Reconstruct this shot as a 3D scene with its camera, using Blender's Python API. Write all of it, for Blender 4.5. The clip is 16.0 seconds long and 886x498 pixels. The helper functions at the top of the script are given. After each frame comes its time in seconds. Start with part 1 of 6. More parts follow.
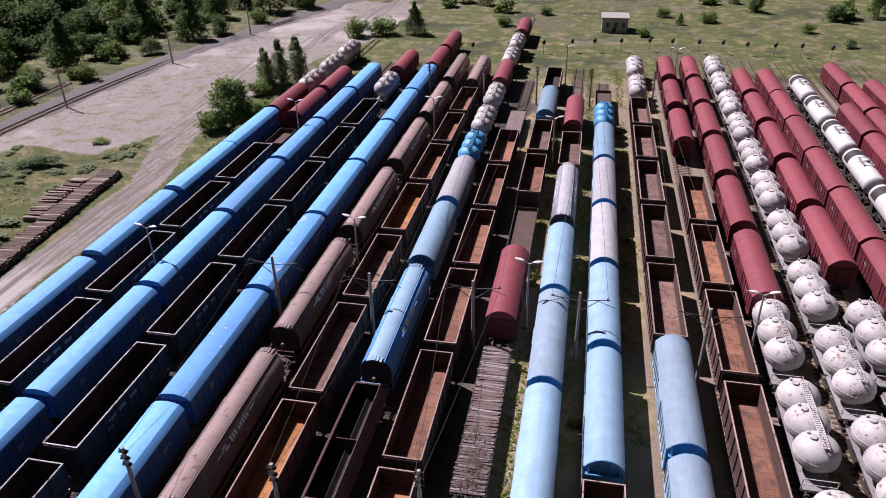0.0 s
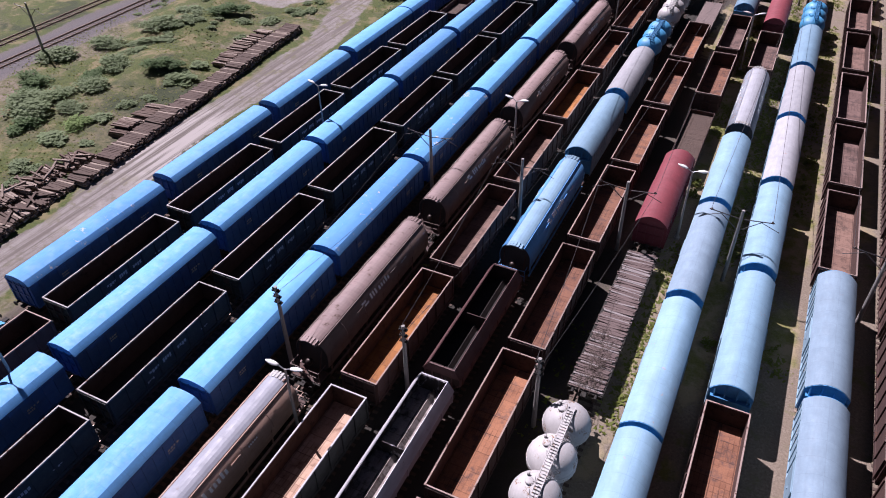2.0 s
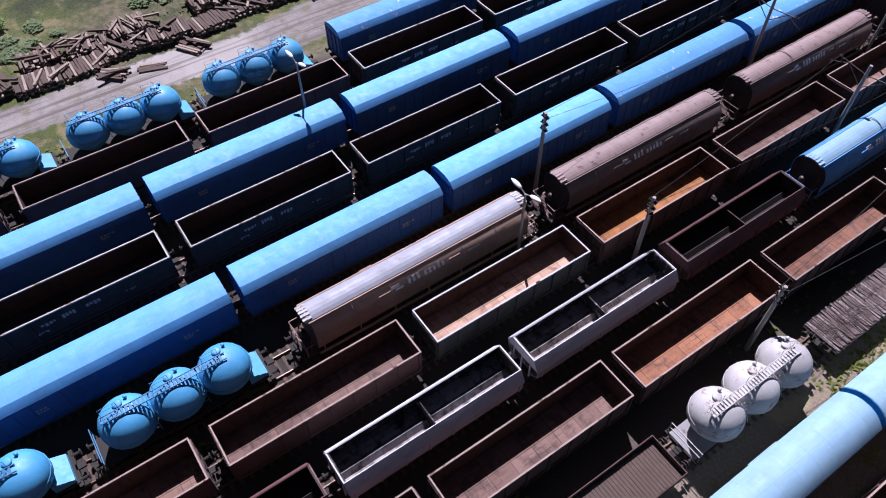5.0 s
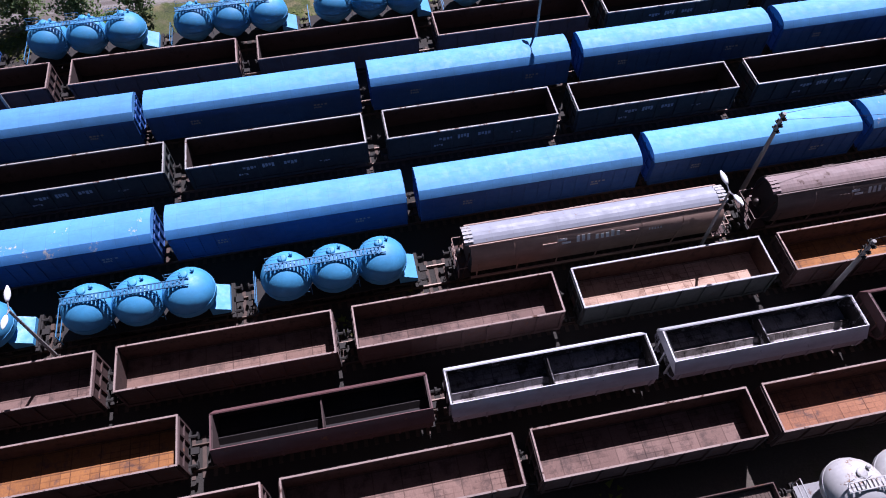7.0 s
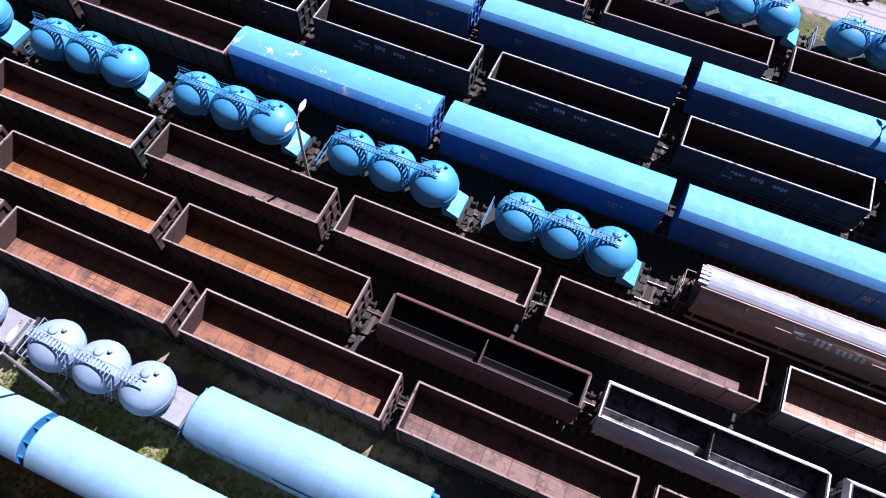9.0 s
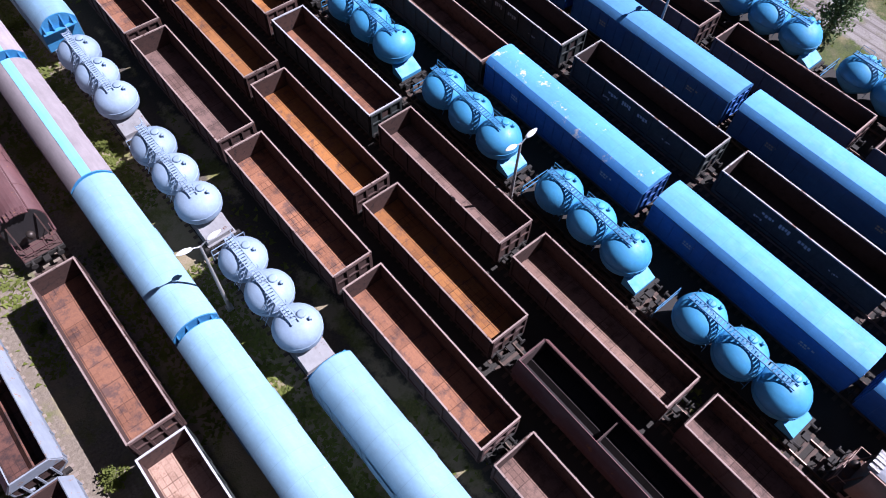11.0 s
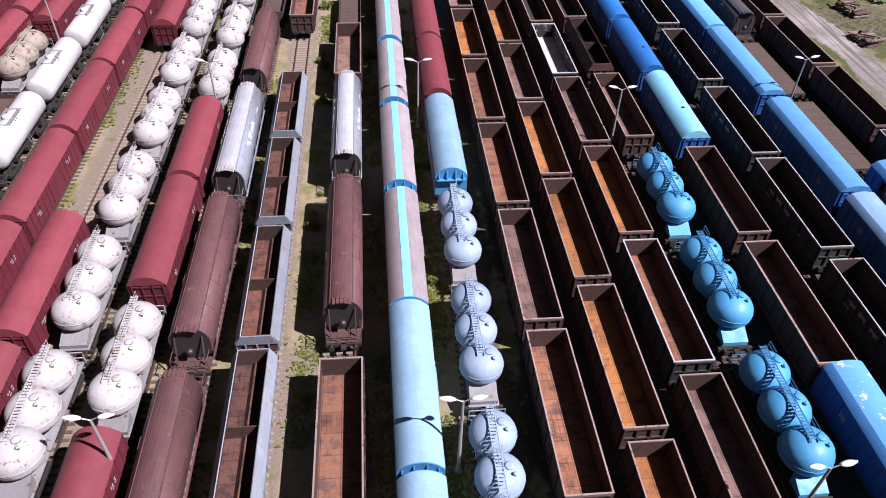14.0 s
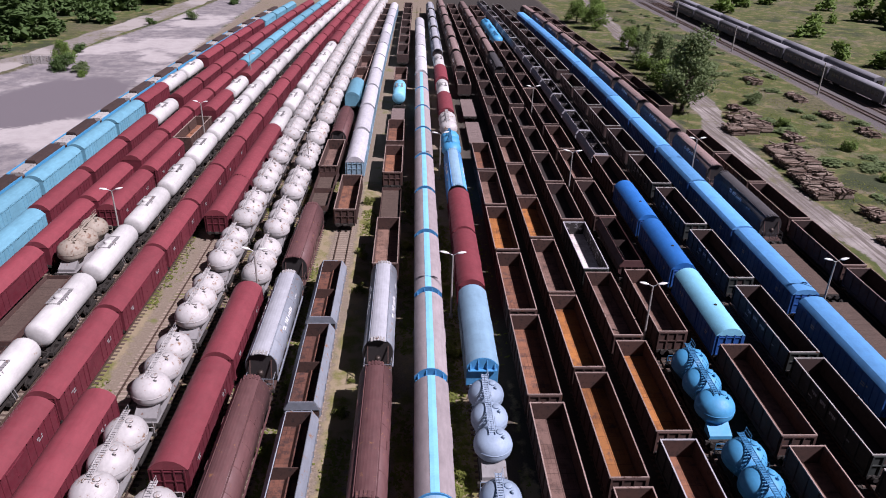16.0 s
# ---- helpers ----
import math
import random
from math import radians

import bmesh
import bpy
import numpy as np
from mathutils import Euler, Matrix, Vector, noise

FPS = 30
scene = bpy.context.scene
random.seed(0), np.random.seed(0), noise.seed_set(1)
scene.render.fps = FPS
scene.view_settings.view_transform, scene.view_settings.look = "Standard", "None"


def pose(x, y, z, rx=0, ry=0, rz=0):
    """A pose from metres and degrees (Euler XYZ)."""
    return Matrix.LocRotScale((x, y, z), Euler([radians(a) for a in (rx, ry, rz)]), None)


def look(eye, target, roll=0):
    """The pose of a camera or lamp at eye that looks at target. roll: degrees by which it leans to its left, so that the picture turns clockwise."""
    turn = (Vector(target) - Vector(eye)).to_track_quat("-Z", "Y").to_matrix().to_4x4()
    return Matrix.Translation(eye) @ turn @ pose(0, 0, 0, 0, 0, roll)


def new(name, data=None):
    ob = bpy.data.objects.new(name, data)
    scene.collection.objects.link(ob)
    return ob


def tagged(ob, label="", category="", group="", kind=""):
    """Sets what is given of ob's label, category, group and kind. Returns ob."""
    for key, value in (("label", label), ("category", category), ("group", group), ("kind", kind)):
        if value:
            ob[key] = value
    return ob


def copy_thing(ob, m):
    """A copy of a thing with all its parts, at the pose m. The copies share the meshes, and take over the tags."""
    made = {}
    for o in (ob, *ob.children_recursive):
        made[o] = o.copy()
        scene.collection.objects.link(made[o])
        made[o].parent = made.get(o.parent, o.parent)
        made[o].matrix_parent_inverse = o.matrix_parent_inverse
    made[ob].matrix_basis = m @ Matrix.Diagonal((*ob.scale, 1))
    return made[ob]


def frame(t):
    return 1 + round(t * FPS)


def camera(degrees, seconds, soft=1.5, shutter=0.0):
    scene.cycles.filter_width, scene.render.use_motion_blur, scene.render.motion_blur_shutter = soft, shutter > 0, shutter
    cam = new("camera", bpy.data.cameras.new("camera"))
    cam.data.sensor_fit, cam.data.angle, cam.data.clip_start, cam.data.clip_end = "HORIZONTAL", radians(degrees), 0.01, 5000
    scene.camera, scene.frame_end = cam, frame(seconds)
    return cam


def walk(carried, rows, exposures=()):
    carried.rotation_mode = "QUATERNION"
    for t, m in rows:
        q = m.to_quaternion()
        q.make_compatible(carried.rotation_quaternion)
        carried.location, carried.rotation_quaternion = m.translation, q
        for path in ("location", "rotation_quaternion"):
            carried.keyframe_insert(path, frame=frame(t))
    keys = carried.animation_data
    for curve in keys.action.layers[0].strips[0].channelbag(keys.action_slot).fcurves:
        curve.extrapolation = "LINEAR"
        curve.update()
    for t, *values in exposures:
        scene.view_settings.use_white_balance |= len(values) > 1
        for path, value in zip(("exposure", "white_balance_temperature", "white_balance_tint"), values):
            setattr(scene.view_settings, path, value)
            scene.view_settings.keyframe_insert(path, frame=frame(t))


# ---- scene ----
cam = camera(63.9, 16.0, soft=1.0)
EXPOSURES = ((0, 0.64, 6050, 32), (4, 0.7, 5600, 29), (7, 0.74, 5450, 30), (9, 1.14, 5380, 27), (12.5, 0.9, 5620, 26), (14, 0.84, 5850, 27), (16, 0.47, 5900, 29))
PATH = [
    (0, (-1.405, -3.866, 42.296), (-1.757, -2.165, 41.304), -1.1),
    (0.5, (-1.291, -3.804, 42.315), (-1.742, -2.169, 41.256), -1.1),
    (1, (-1.255, -3.635, 42.344), (-1.797, -2.075, 41.216), -1.1),
    (1.5, (-1.202, -3.553, 42.348), (-1.827, -2.074, 41.156), -1.1),
    (2, (-1.107, -3.481, 42.247), (-1.808, -2.089, 40.994), -1.1),
    (2.5, (-0.978, -3.401, 42.054), (-1.76, -2.107, 40.745), -1.2),
    (3, (-0.993, -3.346, 41.757), (-1.842, -2.152, 40.395), -1.0),
    (3.5, (-0.915, -3.265, 41.652), (-1.836, -2.189, 40.24), -0.9),
    (4, (-0.938, -3.17, 41.623), (-1.913, -2.217, 40.16), -0.8),
    (4.2, (-0.932, -3.147, 41.633), (-1.924, -2.245, 40.149), -0.6),
    (6.3, (-1.36, -2.611, 41.66), (-2.431, -2.218, 40.017), -0.6),
    (6.5, (-1.364, -2.595, 41.653), (-2.442, -2.256, 40.002), -0.6),
    (7, (-1.385, -2.662, 41.581), (-2.474, -2.449, 39.917), -0.2),
    (7.5, (-1.439, -2.914, 41.515), (-2.528, -2.823, 39.841), 0.6),
    (8, (-1.393, -3.303, 41.448), (-2.468, -3.342, 39.762), 1.9),
    (8.5, (-1.336, -3.641, 41.343), (-2.359, -3.851, 39.637), 3.3),
    (9, (-1.218, -3.821, 41.277), (-2.167, -4.165, 39.551), 4.3),
    (9.2, (-1.158, -3.829, 41.28), (-2.084, -4.22, 39.551), 4.4),
    (11.3, (-1.197, -3.734, 41.438), (-1.883, -4.591, 39.766), 3.1),
    (11.5, (-1.183, -3.728, 41.422), (-1.845, -4.637, 39.769), 3.0),
    (12, (-1.034, -3.862, 41.351), (-1.627, -4.893, 39.744), 2.8),
    (12.5, (-0.838, -3.877, 41.283), (-1.341, -5.029, 39.727), 2.7),
    (13, (-0.805, -3.896, 41.2), (-1.194, -5.168, 39.706), 2.4),
    (13.5, (-0.854, -3.787, 41.142), (-1.12, -5.173, 39.725), 2.1),
    (14, (-0.925, -3.736, 41.112), (-1.092, -5.219, 39.78), 2.0),
    (14.5, (-0.963, -3.659, 41.138), (-1.083, -5.226, 39.902), 1.8),
    (15, (-0.981, -3.633, 41.181), (-1.078, -5.28, 40.05), 1.7),
    (15.5, (-0.973, -3.615, 41.25), (-1.062, -5.334, 40.231), 1.6),
    (16, (-0.939, -3.519, 41.33), (-1.024, -5.304, 40.432), 1.6),
]
walk(cam, [(t, look(eye, target, roll)) for t, eye, target, roll in PATH], EXPOSURES)

# ---- world, sun, exposure ----
SUN = Vector((-0.72, 0.37, 1.0)).normalized()
world = bpy.data.worlds.new("world")
scene.world = world
world.use_nodes = True
wn = world.node_tree.nodes
sky = wn.new("ShaderNodeTexSky")
sky.sky_type = "NISHITA"
sky.sun_disc = False
sky.sun_elevation = math.asin(SUN.z)
sky.sun_rotation = math.atan2(SUN.x, SUN.y)
wn["Background"].inputs[1].default_value = 0.009
world.node_tree.links.new(sky.outputs[0], wn["Background"].inputs[0])
sun = new("sun", bpy.data.lights.new("sun", "SUN"))
sun.data.energy, sun.data.angle, sun.data.color = 5.0, radians(0.5), (1.0, 0.95, 0.88)
sun.matrix_world = look(SUN * 200, (0, 0, 0))

# ---- materials ----
MATS = {}


def nodes_of(name):
    m = bpy.data.materials.new(name)
    m.use_nodes = True
    nt = m.node_tree
    return m, nt, nt.nodes, nt.links, nt.nodes["Principled BSDF"]


def ramp(nt, sock, a, b, lo=(0, 0, 0, 1), hi=(1, 1, 1, 1)):
    r = nt.nodes.new("ShaderNodeValToRGB")
    r.color_ramp.elements[0].position, r.color_ramp.elements[1].position = a, b
    r.color_ramp.elements[0].color, r.color_ramp.elements[1].color = lo, hi
    nt.links.new(sock, r.inputs[0])
    return r.outputs[0]


def blend(nt, fac, a, b, mode="MIX"):
    m = nt.nodes.new("ShaderNodeMix")
    m.data_type, m.blend_type = "RGBA", mode
    for sock, v in ((m.inputs[0], fac), (m.inputs[6], a), (m.inputs[7], b)):
        if isinstance(v, (int, float)):
            sock.default_value = v
        elif isinstance(v, tuple):
            sock.default_value = (*v[:3], 1)
        else:
            nt.links.new(v, sock)
    return m.outputs[2]


def noise_tex(nt, vec, scale, detail=4, rough=0.6, stretch=None):
    n = nt.nodes.new("ShaderNodeTexNoise")
    n.inputs["Scale"].default_value, n.inputs["Detail"].default_value, n.inputs["Roughness"].default_value = scale, detail, rough
    if stretch:
        mp = nt.nodes.new("ShaderNodeMapping")
        mp.inputs["Scale"].default_value = stretch
        nt.links.new(vec, mp.inputs[0])
        vec = mp.outputs[0]
    nt.links.new(vec, n.inputs["Vector"])
    return n.outputs["Fac"]


def local_vec(nt):
    """Object coordinates, shifted by a random amount for each object."""
    tc, oi = nt.nodes.new("ShaderNodeTexCoord"), nt.nodes.new("ShaderNodeObjectInfo")
    mul = nt.nodes.new("ShaderNodeMath")
    mul.operation = "MULTIPLY"
    mul.inputs[1].default_value = 173.0
    nt.links.new(oi.outputs["Random"], mul.inputs[0])
    add = nt.nodes.new("ShaderNodeVectorMath")
    add.operation = "ADD"
    nt.links.new(tc.outputs["Object"], add.inputs[0])
    nt.links.new(mul.outputs[0], add.inputs[1])
    return add.outputs[0], oi.outputs["Random"]


def bump(nt, bsdf, height, strength, dist=0.02):
    b = nt.nodes.new("ShaderNodeBump")
    b.inputs["Strength"].default_value, b.inputs["Distance"].default_value = strength, dist
    nt.links.new(height, b.inputs["Height"])
    nt.links.new(b.outputs[0], bsdf.inputs["Normal"])


def paint(name, col, wear=(0.16, 0.07, 0.04), amount=0.25, rough=0.55, grime=0.5, vary=0.25, streak=(1.5, 0.35, 1.5), patch=0.6):
    """Weathered paint: worn patches, streaks of grime, fine grain; each object a little lighter or darker."""
    if name in MATS:
        return MATS[name]
    m, nt, nd, lk, bs = nodes_of(name)
    vec, rnd = local_vec(nt)
    big = noise_tex(nt, vec, patch, 6, 0.65)
    fine = noise_tex(nt, vec, 7.0, 5, 0.7)
    run = noise_tex(nt, vec, 2.2, 4, 0.6, streak)
    c = blend(nt, ramp(nt, run, 0.35, 0.75), col, tuple(v * (1 - grime * 0.6) for v in col))
    c = blend(nt, ramp(nt, fine, 0.3, 0.8), c, tuple(v * 0.8 + 0.01 for v in col))
    spot = noise_tex(nt, vec, patch * 2.6, 8, 0.75)
    edge = 0.74 - amount * 0.55
    c = blend(nt, ramp(nt, spot, edge, edge + 0.06), c, wear)
    lighter = ramp(nt, rnd, 0.0, 1.0, (1 - vary, 1 - vary, 1 - vary, 1), (1 + vary * 0.3, 1 + vary * 0.3, 1 + vary * 0.3, 1))
    c = blend(nt, 1.0, c, lighter, "MULTIPLY")
    shade = ramp(nt, big, 0.25, 0.75, (0.82, 0.82, 0.82, 1), (1.05, 1.05, 1.05, 1))
    c = blend(nt, 1.0, c, shade, "MULTIPLY")
    if "roof" in name:
        tc = nt.nodes.new("ShaderNodeTexCoord").outputs["Object"]
        br = nt.nodes.new("ShaderNodeTexBrick")
        br.offset = 0.0
        br.inputs["Scale"].default_value = 1.0
        br.inputs["Brick Width"].default_value, br.inputs["Row Height"].default_value = 9.0, 1.42
        br.inputs["Mortar Size"].default_value = 0.018
        br.inputs["Color1"].default_value, br.inputs["Color2"].default_value = (1, 1, 1, 1), (0.9, 0.91, 0.92, 1)
        br.inputs["Mortar"].default_value = (0.66, 0.64, 0.63, 1)
        lk.new(tc, br.inputs["Vector"])
        c = blend(nt, 0.35, c, br.outputs[0], "MULTIPLY")
    lk.new(c, bs.inputs["Base Color"])
    r = ramp(nt, spot, 0.4, 0.7, (rough,) * 3 + (1,), (min(1, rough + 0.3),) * 3 + (1,))
    lk.new(r, bs.inputs["Roughness"])
    bump(nt, bs, fine, 0.25, 0.01)
    MATS[name] = m
    return m


def plain(name, col, rough=0.6, metal=0.0, scale=6.0, amt=0.35, b=0.3):
    if name in MATS:
        return MATS[name]
    m, nt, nd, lk, bs = nodes_of(name)
    vec, rnd = local_vec(nt)
    f = noise_tex(nt, vec, scale, 5, 0.7)
    g = noise_tex(nt, vec, scale * 0.12, 4, 0.6)
    c = blend(nt, ramp(nt, f, 0.3, 0.75), col, tuple(v * (1 - amt) for v in col))
    c = blend(nt, ramp(nt, g, 0.35, 0.7), c, tuple(v * (1 - amt * 0.7) for v in col))
    lk.new(c, bs.inputs["Base Color"])
    bs.inputs["Roughness"].default_value, bs.inputs["Metallic"].default_value = rough, metal
    bump(nt, bs, f, b, 0.015)
    MATS[name] = m
    return m


def floor_mat(name, a, b, dark, cover):
    """Rusty wagon floor: bright rust plates, scale and dark dirt."""
    if name in MATS:
        return MATS[name]
    m, nt, nd, lk, bs = nodes_of(name)
    vec, rnd = local_vec(nt)
    f1, f2 = noise_tex(nt, vec, 1.1, 7, 0.7), noise_tex(nt, vec, 9, 5, 0.7)
    obj = nt.nodes.new("ShaderNodeTexCoord").outputs["Object"]
    plates = []
    for width, row, gap in ((1.32, 1.62, 0.035), (0.33, 0.54, 0.03)):
        br = nt.nodes.new("ShaderNodeTexBrick")
        br.offset = 0.0
        br.inputs["Scale"].default_value = 1.0
        br.inputs["Brick Width"].default_value, br.inputs["Row Height"].default_value = width, row
        br.inputs["Mortar Size"].default_value = gap
        br.inputs["Color1"].default_value, br.inputs["Color2"].default_value = (1, 1, 1, 1), (0.62, 0.57, 0.55, 1)
        br.inputs["Mortar"].default_value = (0.38, 0.33, 0.3, 1)
        lk.new(obj, br.inputs["Vector"])
        plates.append(br.outputs[0])
    f3 = noise_tex(nt, vec, 0.45, 4, 0.6)
    c = blend(nt, ramp(nt, f2, 0.3, 0.7), a, b)
    c = blend(nt, ramp(nt, f1, 0.62 - cover * 0.3, 0.75 - cover * 0.3), c, dark)
    c = blend(nt, 0.65, c, plates[0], "MULTIPLY")
    c = blend(nt, ramp(nt, f3, 0.45, 0.6, (0.05, 0.05, 0.05, 1), (0.75, 0.75, 0.75, 1)), c, plates[1], "MULTIPLY")
    lighter = ramp(nt, rnd, 0.0, 1.0, (0.7, 0.7, 0.75, 1), (1.15, 1.1, 1.0, 1))
    c = blend(nt, 1.0, c, lighter, "MULTIPLY")
    lk.new(c, bs.inputs["Base Color"])
    bs.inputs["Roughness"].default_value = 0.85
    bump(nt, bs, f2, 0.4, 0.02)
    MATS[name] = m
    return m


RUST = (0.13, 0.055, 0.03)
BROWN = paint("brown_steel", (0.088, 0.045, 0.037), RUST, 0.3, 0.7)
BLACKISH = paint("dark_green_steel", (0.03, 0.037, 0.034), (0.1, 0.06, 0.04), 0.2, 0.6)
UNDER = plain("dirty_underframe", (0.03, 0.025, 0.021), 0.85)
WHEEL = plain("wheel_steel", (0.09, 0.07, 0.06), 0.5, 0.6)
RAIL = plain("rail_steel", (0.2, 0.14, 0.11), 0.45, 0.7)
RIM_WHITE = paint("rim_white_paint", (0.5, 0.48, 0.46), RUST, 0.35, 0.6)
RIM_RUST = paint("rim_rust", (0.4, 0.29, 0.25), (0.1, 0.05, 0.035), 0.32, 0.75)
INNER = paint("rusty_inner_wall", (0.082, 0.039, 0.029), (0.035, 0.021, 0.018), 0.36, 0.8, patch=0.9)
INNER_DARK = paint("sooty_inner_wall", (0.06, 0.033, 0.029), (0.03, 0.02, 0.018), 0.3, 0.8)
INNER_WHITE = paint("white_dusted_wall", (0.45, 0.44, 0.47), (0.035, 0.03, 0.03), 0.62, 0.8)
FLOOR_RUST = floor_mat("rust_floor", (0.37, 0.165, 0.085), (0.25, 0.115, 0.07), (0.15, 0.08, 0.062), 0.42)
FLOOR_CHALK = floor_mat("chalk_strewn_floor", (0.5, 0.48, 0.5), (0.3, 0.28, 0.29), (0.08, 0.07, 0.07), 0.45)
FLOOR_RED = floor_mat("dark_red_rust_floor", (0.2, 0.085, 0.055), (0.15, 0.065, 0.045), (0.07, 0.035, 0.03), 0.5)
FLOOR_ORANGE = floor_mat("orange_rust_floor", (0.48, 0.2, 0.045), (0.35, 0.14, 0.045), (0.19, 0.09, 0.055), 0.3)
FLOOR_DULL = floor_mat("dull_floor", (0.26, 0.16, 0.13), (0.2, 0.125, 0.1), (0.12, 0.075, 0.062), 0.42)
FLOOR_DARK = floor_mat("coal_dust_floor", (0.04, 0.03, 0.028), (0.03, 0.024, 0.023), (0.06, 0.035, 0.028), 0.2)
FLOOR_LIME = floor_mat("lime_white_floor", (0.8, 0.78, 0.8), (0.66, 0.63, 0.65), (0.4, 0.35, 0.35), 0.15)
FLOOR_WHITE = floor_mat("white_dusted_floor", (0.66, 0.46, 0.35), (0.5, 0.32, 0.22), (0.3, 0.17, 0.11), 0.3)
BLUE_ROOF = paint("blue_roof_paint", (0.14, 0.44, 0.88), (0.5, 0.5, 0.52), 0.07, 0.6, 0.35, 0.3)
BLUE_WORN = paint("worn_blue_roof_paint", (0.3, 0.52, 0.8), (0.24, 0.15, 0.15), 0.24, 0.65, 0.5, 0.2, patch=0.35)
BLUE_PEEL = paint("peeling_blue_roof_paint", (0.12, 0.39, 0.82), (0.75, 0.68, 0.62), 0.27, 0.7, 0.25, 0.2, patch=0.3)
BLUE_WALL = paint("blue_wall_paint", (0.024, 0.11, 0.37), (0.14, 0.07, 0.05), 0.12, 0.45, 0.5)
VIVID_ROOF = paint("vivid_blue_roof", (0.03, 0.2, 0.62), (0.3, 0.25, 0.2), 0.05, 0.4, 0.3)
LIGHT_ROOF = paint("light_blue_roof", (0.27, 0.45, 0.6), (0.42, 0.31, 0.28), 0.19, 0.6, 0.35, 0.35, (1.0, 0.18, 1.0))
LIGHT_WALL = paint("light_blue_wall", (0.28, 0.42, 0.52), RUST, 0.2, 0.55, 0.5)
SLATE_ROOF = paint("slate_blue_roof", (0.27, 0.38, 0.48), (0.4, 0.3, 0.27), 0.12, 0.65, 0.35, 0.2)
PALE_ROOF = paint("pale_stained_roof", (0.47, 0.47, 0.5), (0.42, 0.28, 0.25), 0.22, 0.7, 0.4, 0.2)
TURQ = paint("turquoise_paint", (0.17, 0.42, 0.55), (0.1, 0.25, 0.35), 0.15, 0.6, 0.4, 0.25)
HOOD_SKY = paint("end_hood_sky_blue", (0.075, 0.33, 0.64), RUST, 0.1, 0.5)
STRIPE = paint("sky_stripe_paint", (0.27, 0.68, 0.9), (0.5, 0.5, 0.5), 0.03, 0.45, 0.15, 0.1)
PINKISH = paint("faded_pink_grey_paint", (0.42, 0.36, 0.37), (0.3, 0.22, 0.2), 0.1, 0.65)
# taupe lightened and warmed: light on the shaded sides put into the colour
TAUPE_LIT = paint("lit_side_taupe_paint", (0.48, 0.31, 0.24), (0.2, 0.13, 0.1), 0.22, 0.6, 0.5, 0.3)
RED_ROOF = paint("oxide_red_roof", (0.26, 0.045, 0.06), (0.3, 0.16, 0.14), 0.12, 0.6, 0.35, 0.2)
RED_WALL = paint("oxide_red_wall", (0.15, 0.017, 0.03), RUST, 0.15, 0.55, 0.4)
TAUPE = paint("weathered_taupe_paint", (0.25, 0.175, 0.15), (0.3, 0.17, 0.09), 0.2, 0.6, 0.5, 0.3)
TAUPE_ROOF = paint("weathered_taupe_roof", (0.33, 0.23, 0.215), (0.13, 0.08, 0.066), 0.3, 0.6, 0.5, 0.3, (0.3, 3.0, 0.3))
MAROON = paint("maroon_hopper_paint", (0.145, 0.063, 0.062), (0.26, 0.12, 0.055), 0.24, 0.55, 0.6, 0.2)
SILVER = paint("silver_roof_paint", (0.32, 0.33, 0.38), (0.28, 0.23, 0.22), 0.2, 0.5, 0.4, 0.2)
SILVER_BRIGHT = paint("bright_silver_roof_paint", (0.47, 0.48, 0.52), (0.35, 0.28, 0.26), 0.2, 0.5, 0.4, 0.2)
SILVER_WALL = paint("silver_blue_wall_paint", (0.3, 0.33, 0.38), (0.3, 0.17, 0.1), 0.3, 0.55, 0.5)
SILO_BLUE = paint("blue_silo_paint", (0.08, 0.38, 0.69), (0.03, 0.12, 0.3), 0.12, 0.45, 0.35, 0.12)
SILO_DEEP = paint("deep_blue_walkway_paint", (0.05, 0.23, 0.45), (0.03, 0.1, 0.2), 0.15, 0.5)
SILO_PALE = paint("pale_blue_silo_paint", (0.34, 0.44, 0.57), (0.5, 0.45, 0.4), 0.14, 0.5, 0.3, 0.15)
SILO_WHITE = paint("white_silo_paint", (0.54, 0.52, 0.51), (0.24, 0.14, 0.08), 0.32, 0.5, 0.35, 0.15)
SILO_CREAM = paint("cream_silo_paint", (0.42, 0.36, 0.29), (0.2, 0.11, 0.07), 0.35, 0.6, 0.5, 0.2)
DECK_GREY = paint("grey_deck_paint", (0.3, 0.29, 0.29), RUST, 0.3, 0.7)
TANK_WHITE = paint("white_tank_paint", (0.66, 0.65, 0.63), (0.35, 0.19, 0.09), 0.2, 0.45, 0.35, 0.15)
# black for tar bands, signal heads, and the painted shade at hopper ends
TAR_SHADE = plain("tar_and_shade_black", (0.04, 0.035, 0.035), 0.6)
GREY_D = paint("grey_lilac_paint", (0.58, 0.54, 0.62), RUST, 0.2, 0.6)
WHITE_D = paint("white_coping_paint", (0.66, 0.65, 0.69), (0.2, 0.17, 0.17), 0.2, 0.6)
LETTER = plain("white_lettering", (0.82, 0.82, 0.82), 0.7)
LETTER_DIM = plain("faded_lettering", (0.4, 0.42, 0.42), 0.7)
WOOD = plain("grey_planks", (0.175, 0.125, 0.115), 0.9, 0, 5, 0.5)
WOOD_PALE = plain("pale_planks", (0.3, 0.26, 0.25), 0.9, 0, 5, 0.4)
SLEEPER = plain("old_sleeper_wood", (0.12, 0.08, 0.062), 0.9, 0, 4, 0.55)
SLEEPER_PALE = plain("pale_sleeper_wood", (0.38, 0.3, 0.24), 0.9, 0, 4, 0.5)
CONCRETE = plain("weathered_concrete", (0.34, 0.32, 0.3), 0.9, 0, 8, 0.3)
GALV = plain("galvanised_steel", (0.45, 0.46, 0.47), 0.45, 0.5, 12, 0.2)
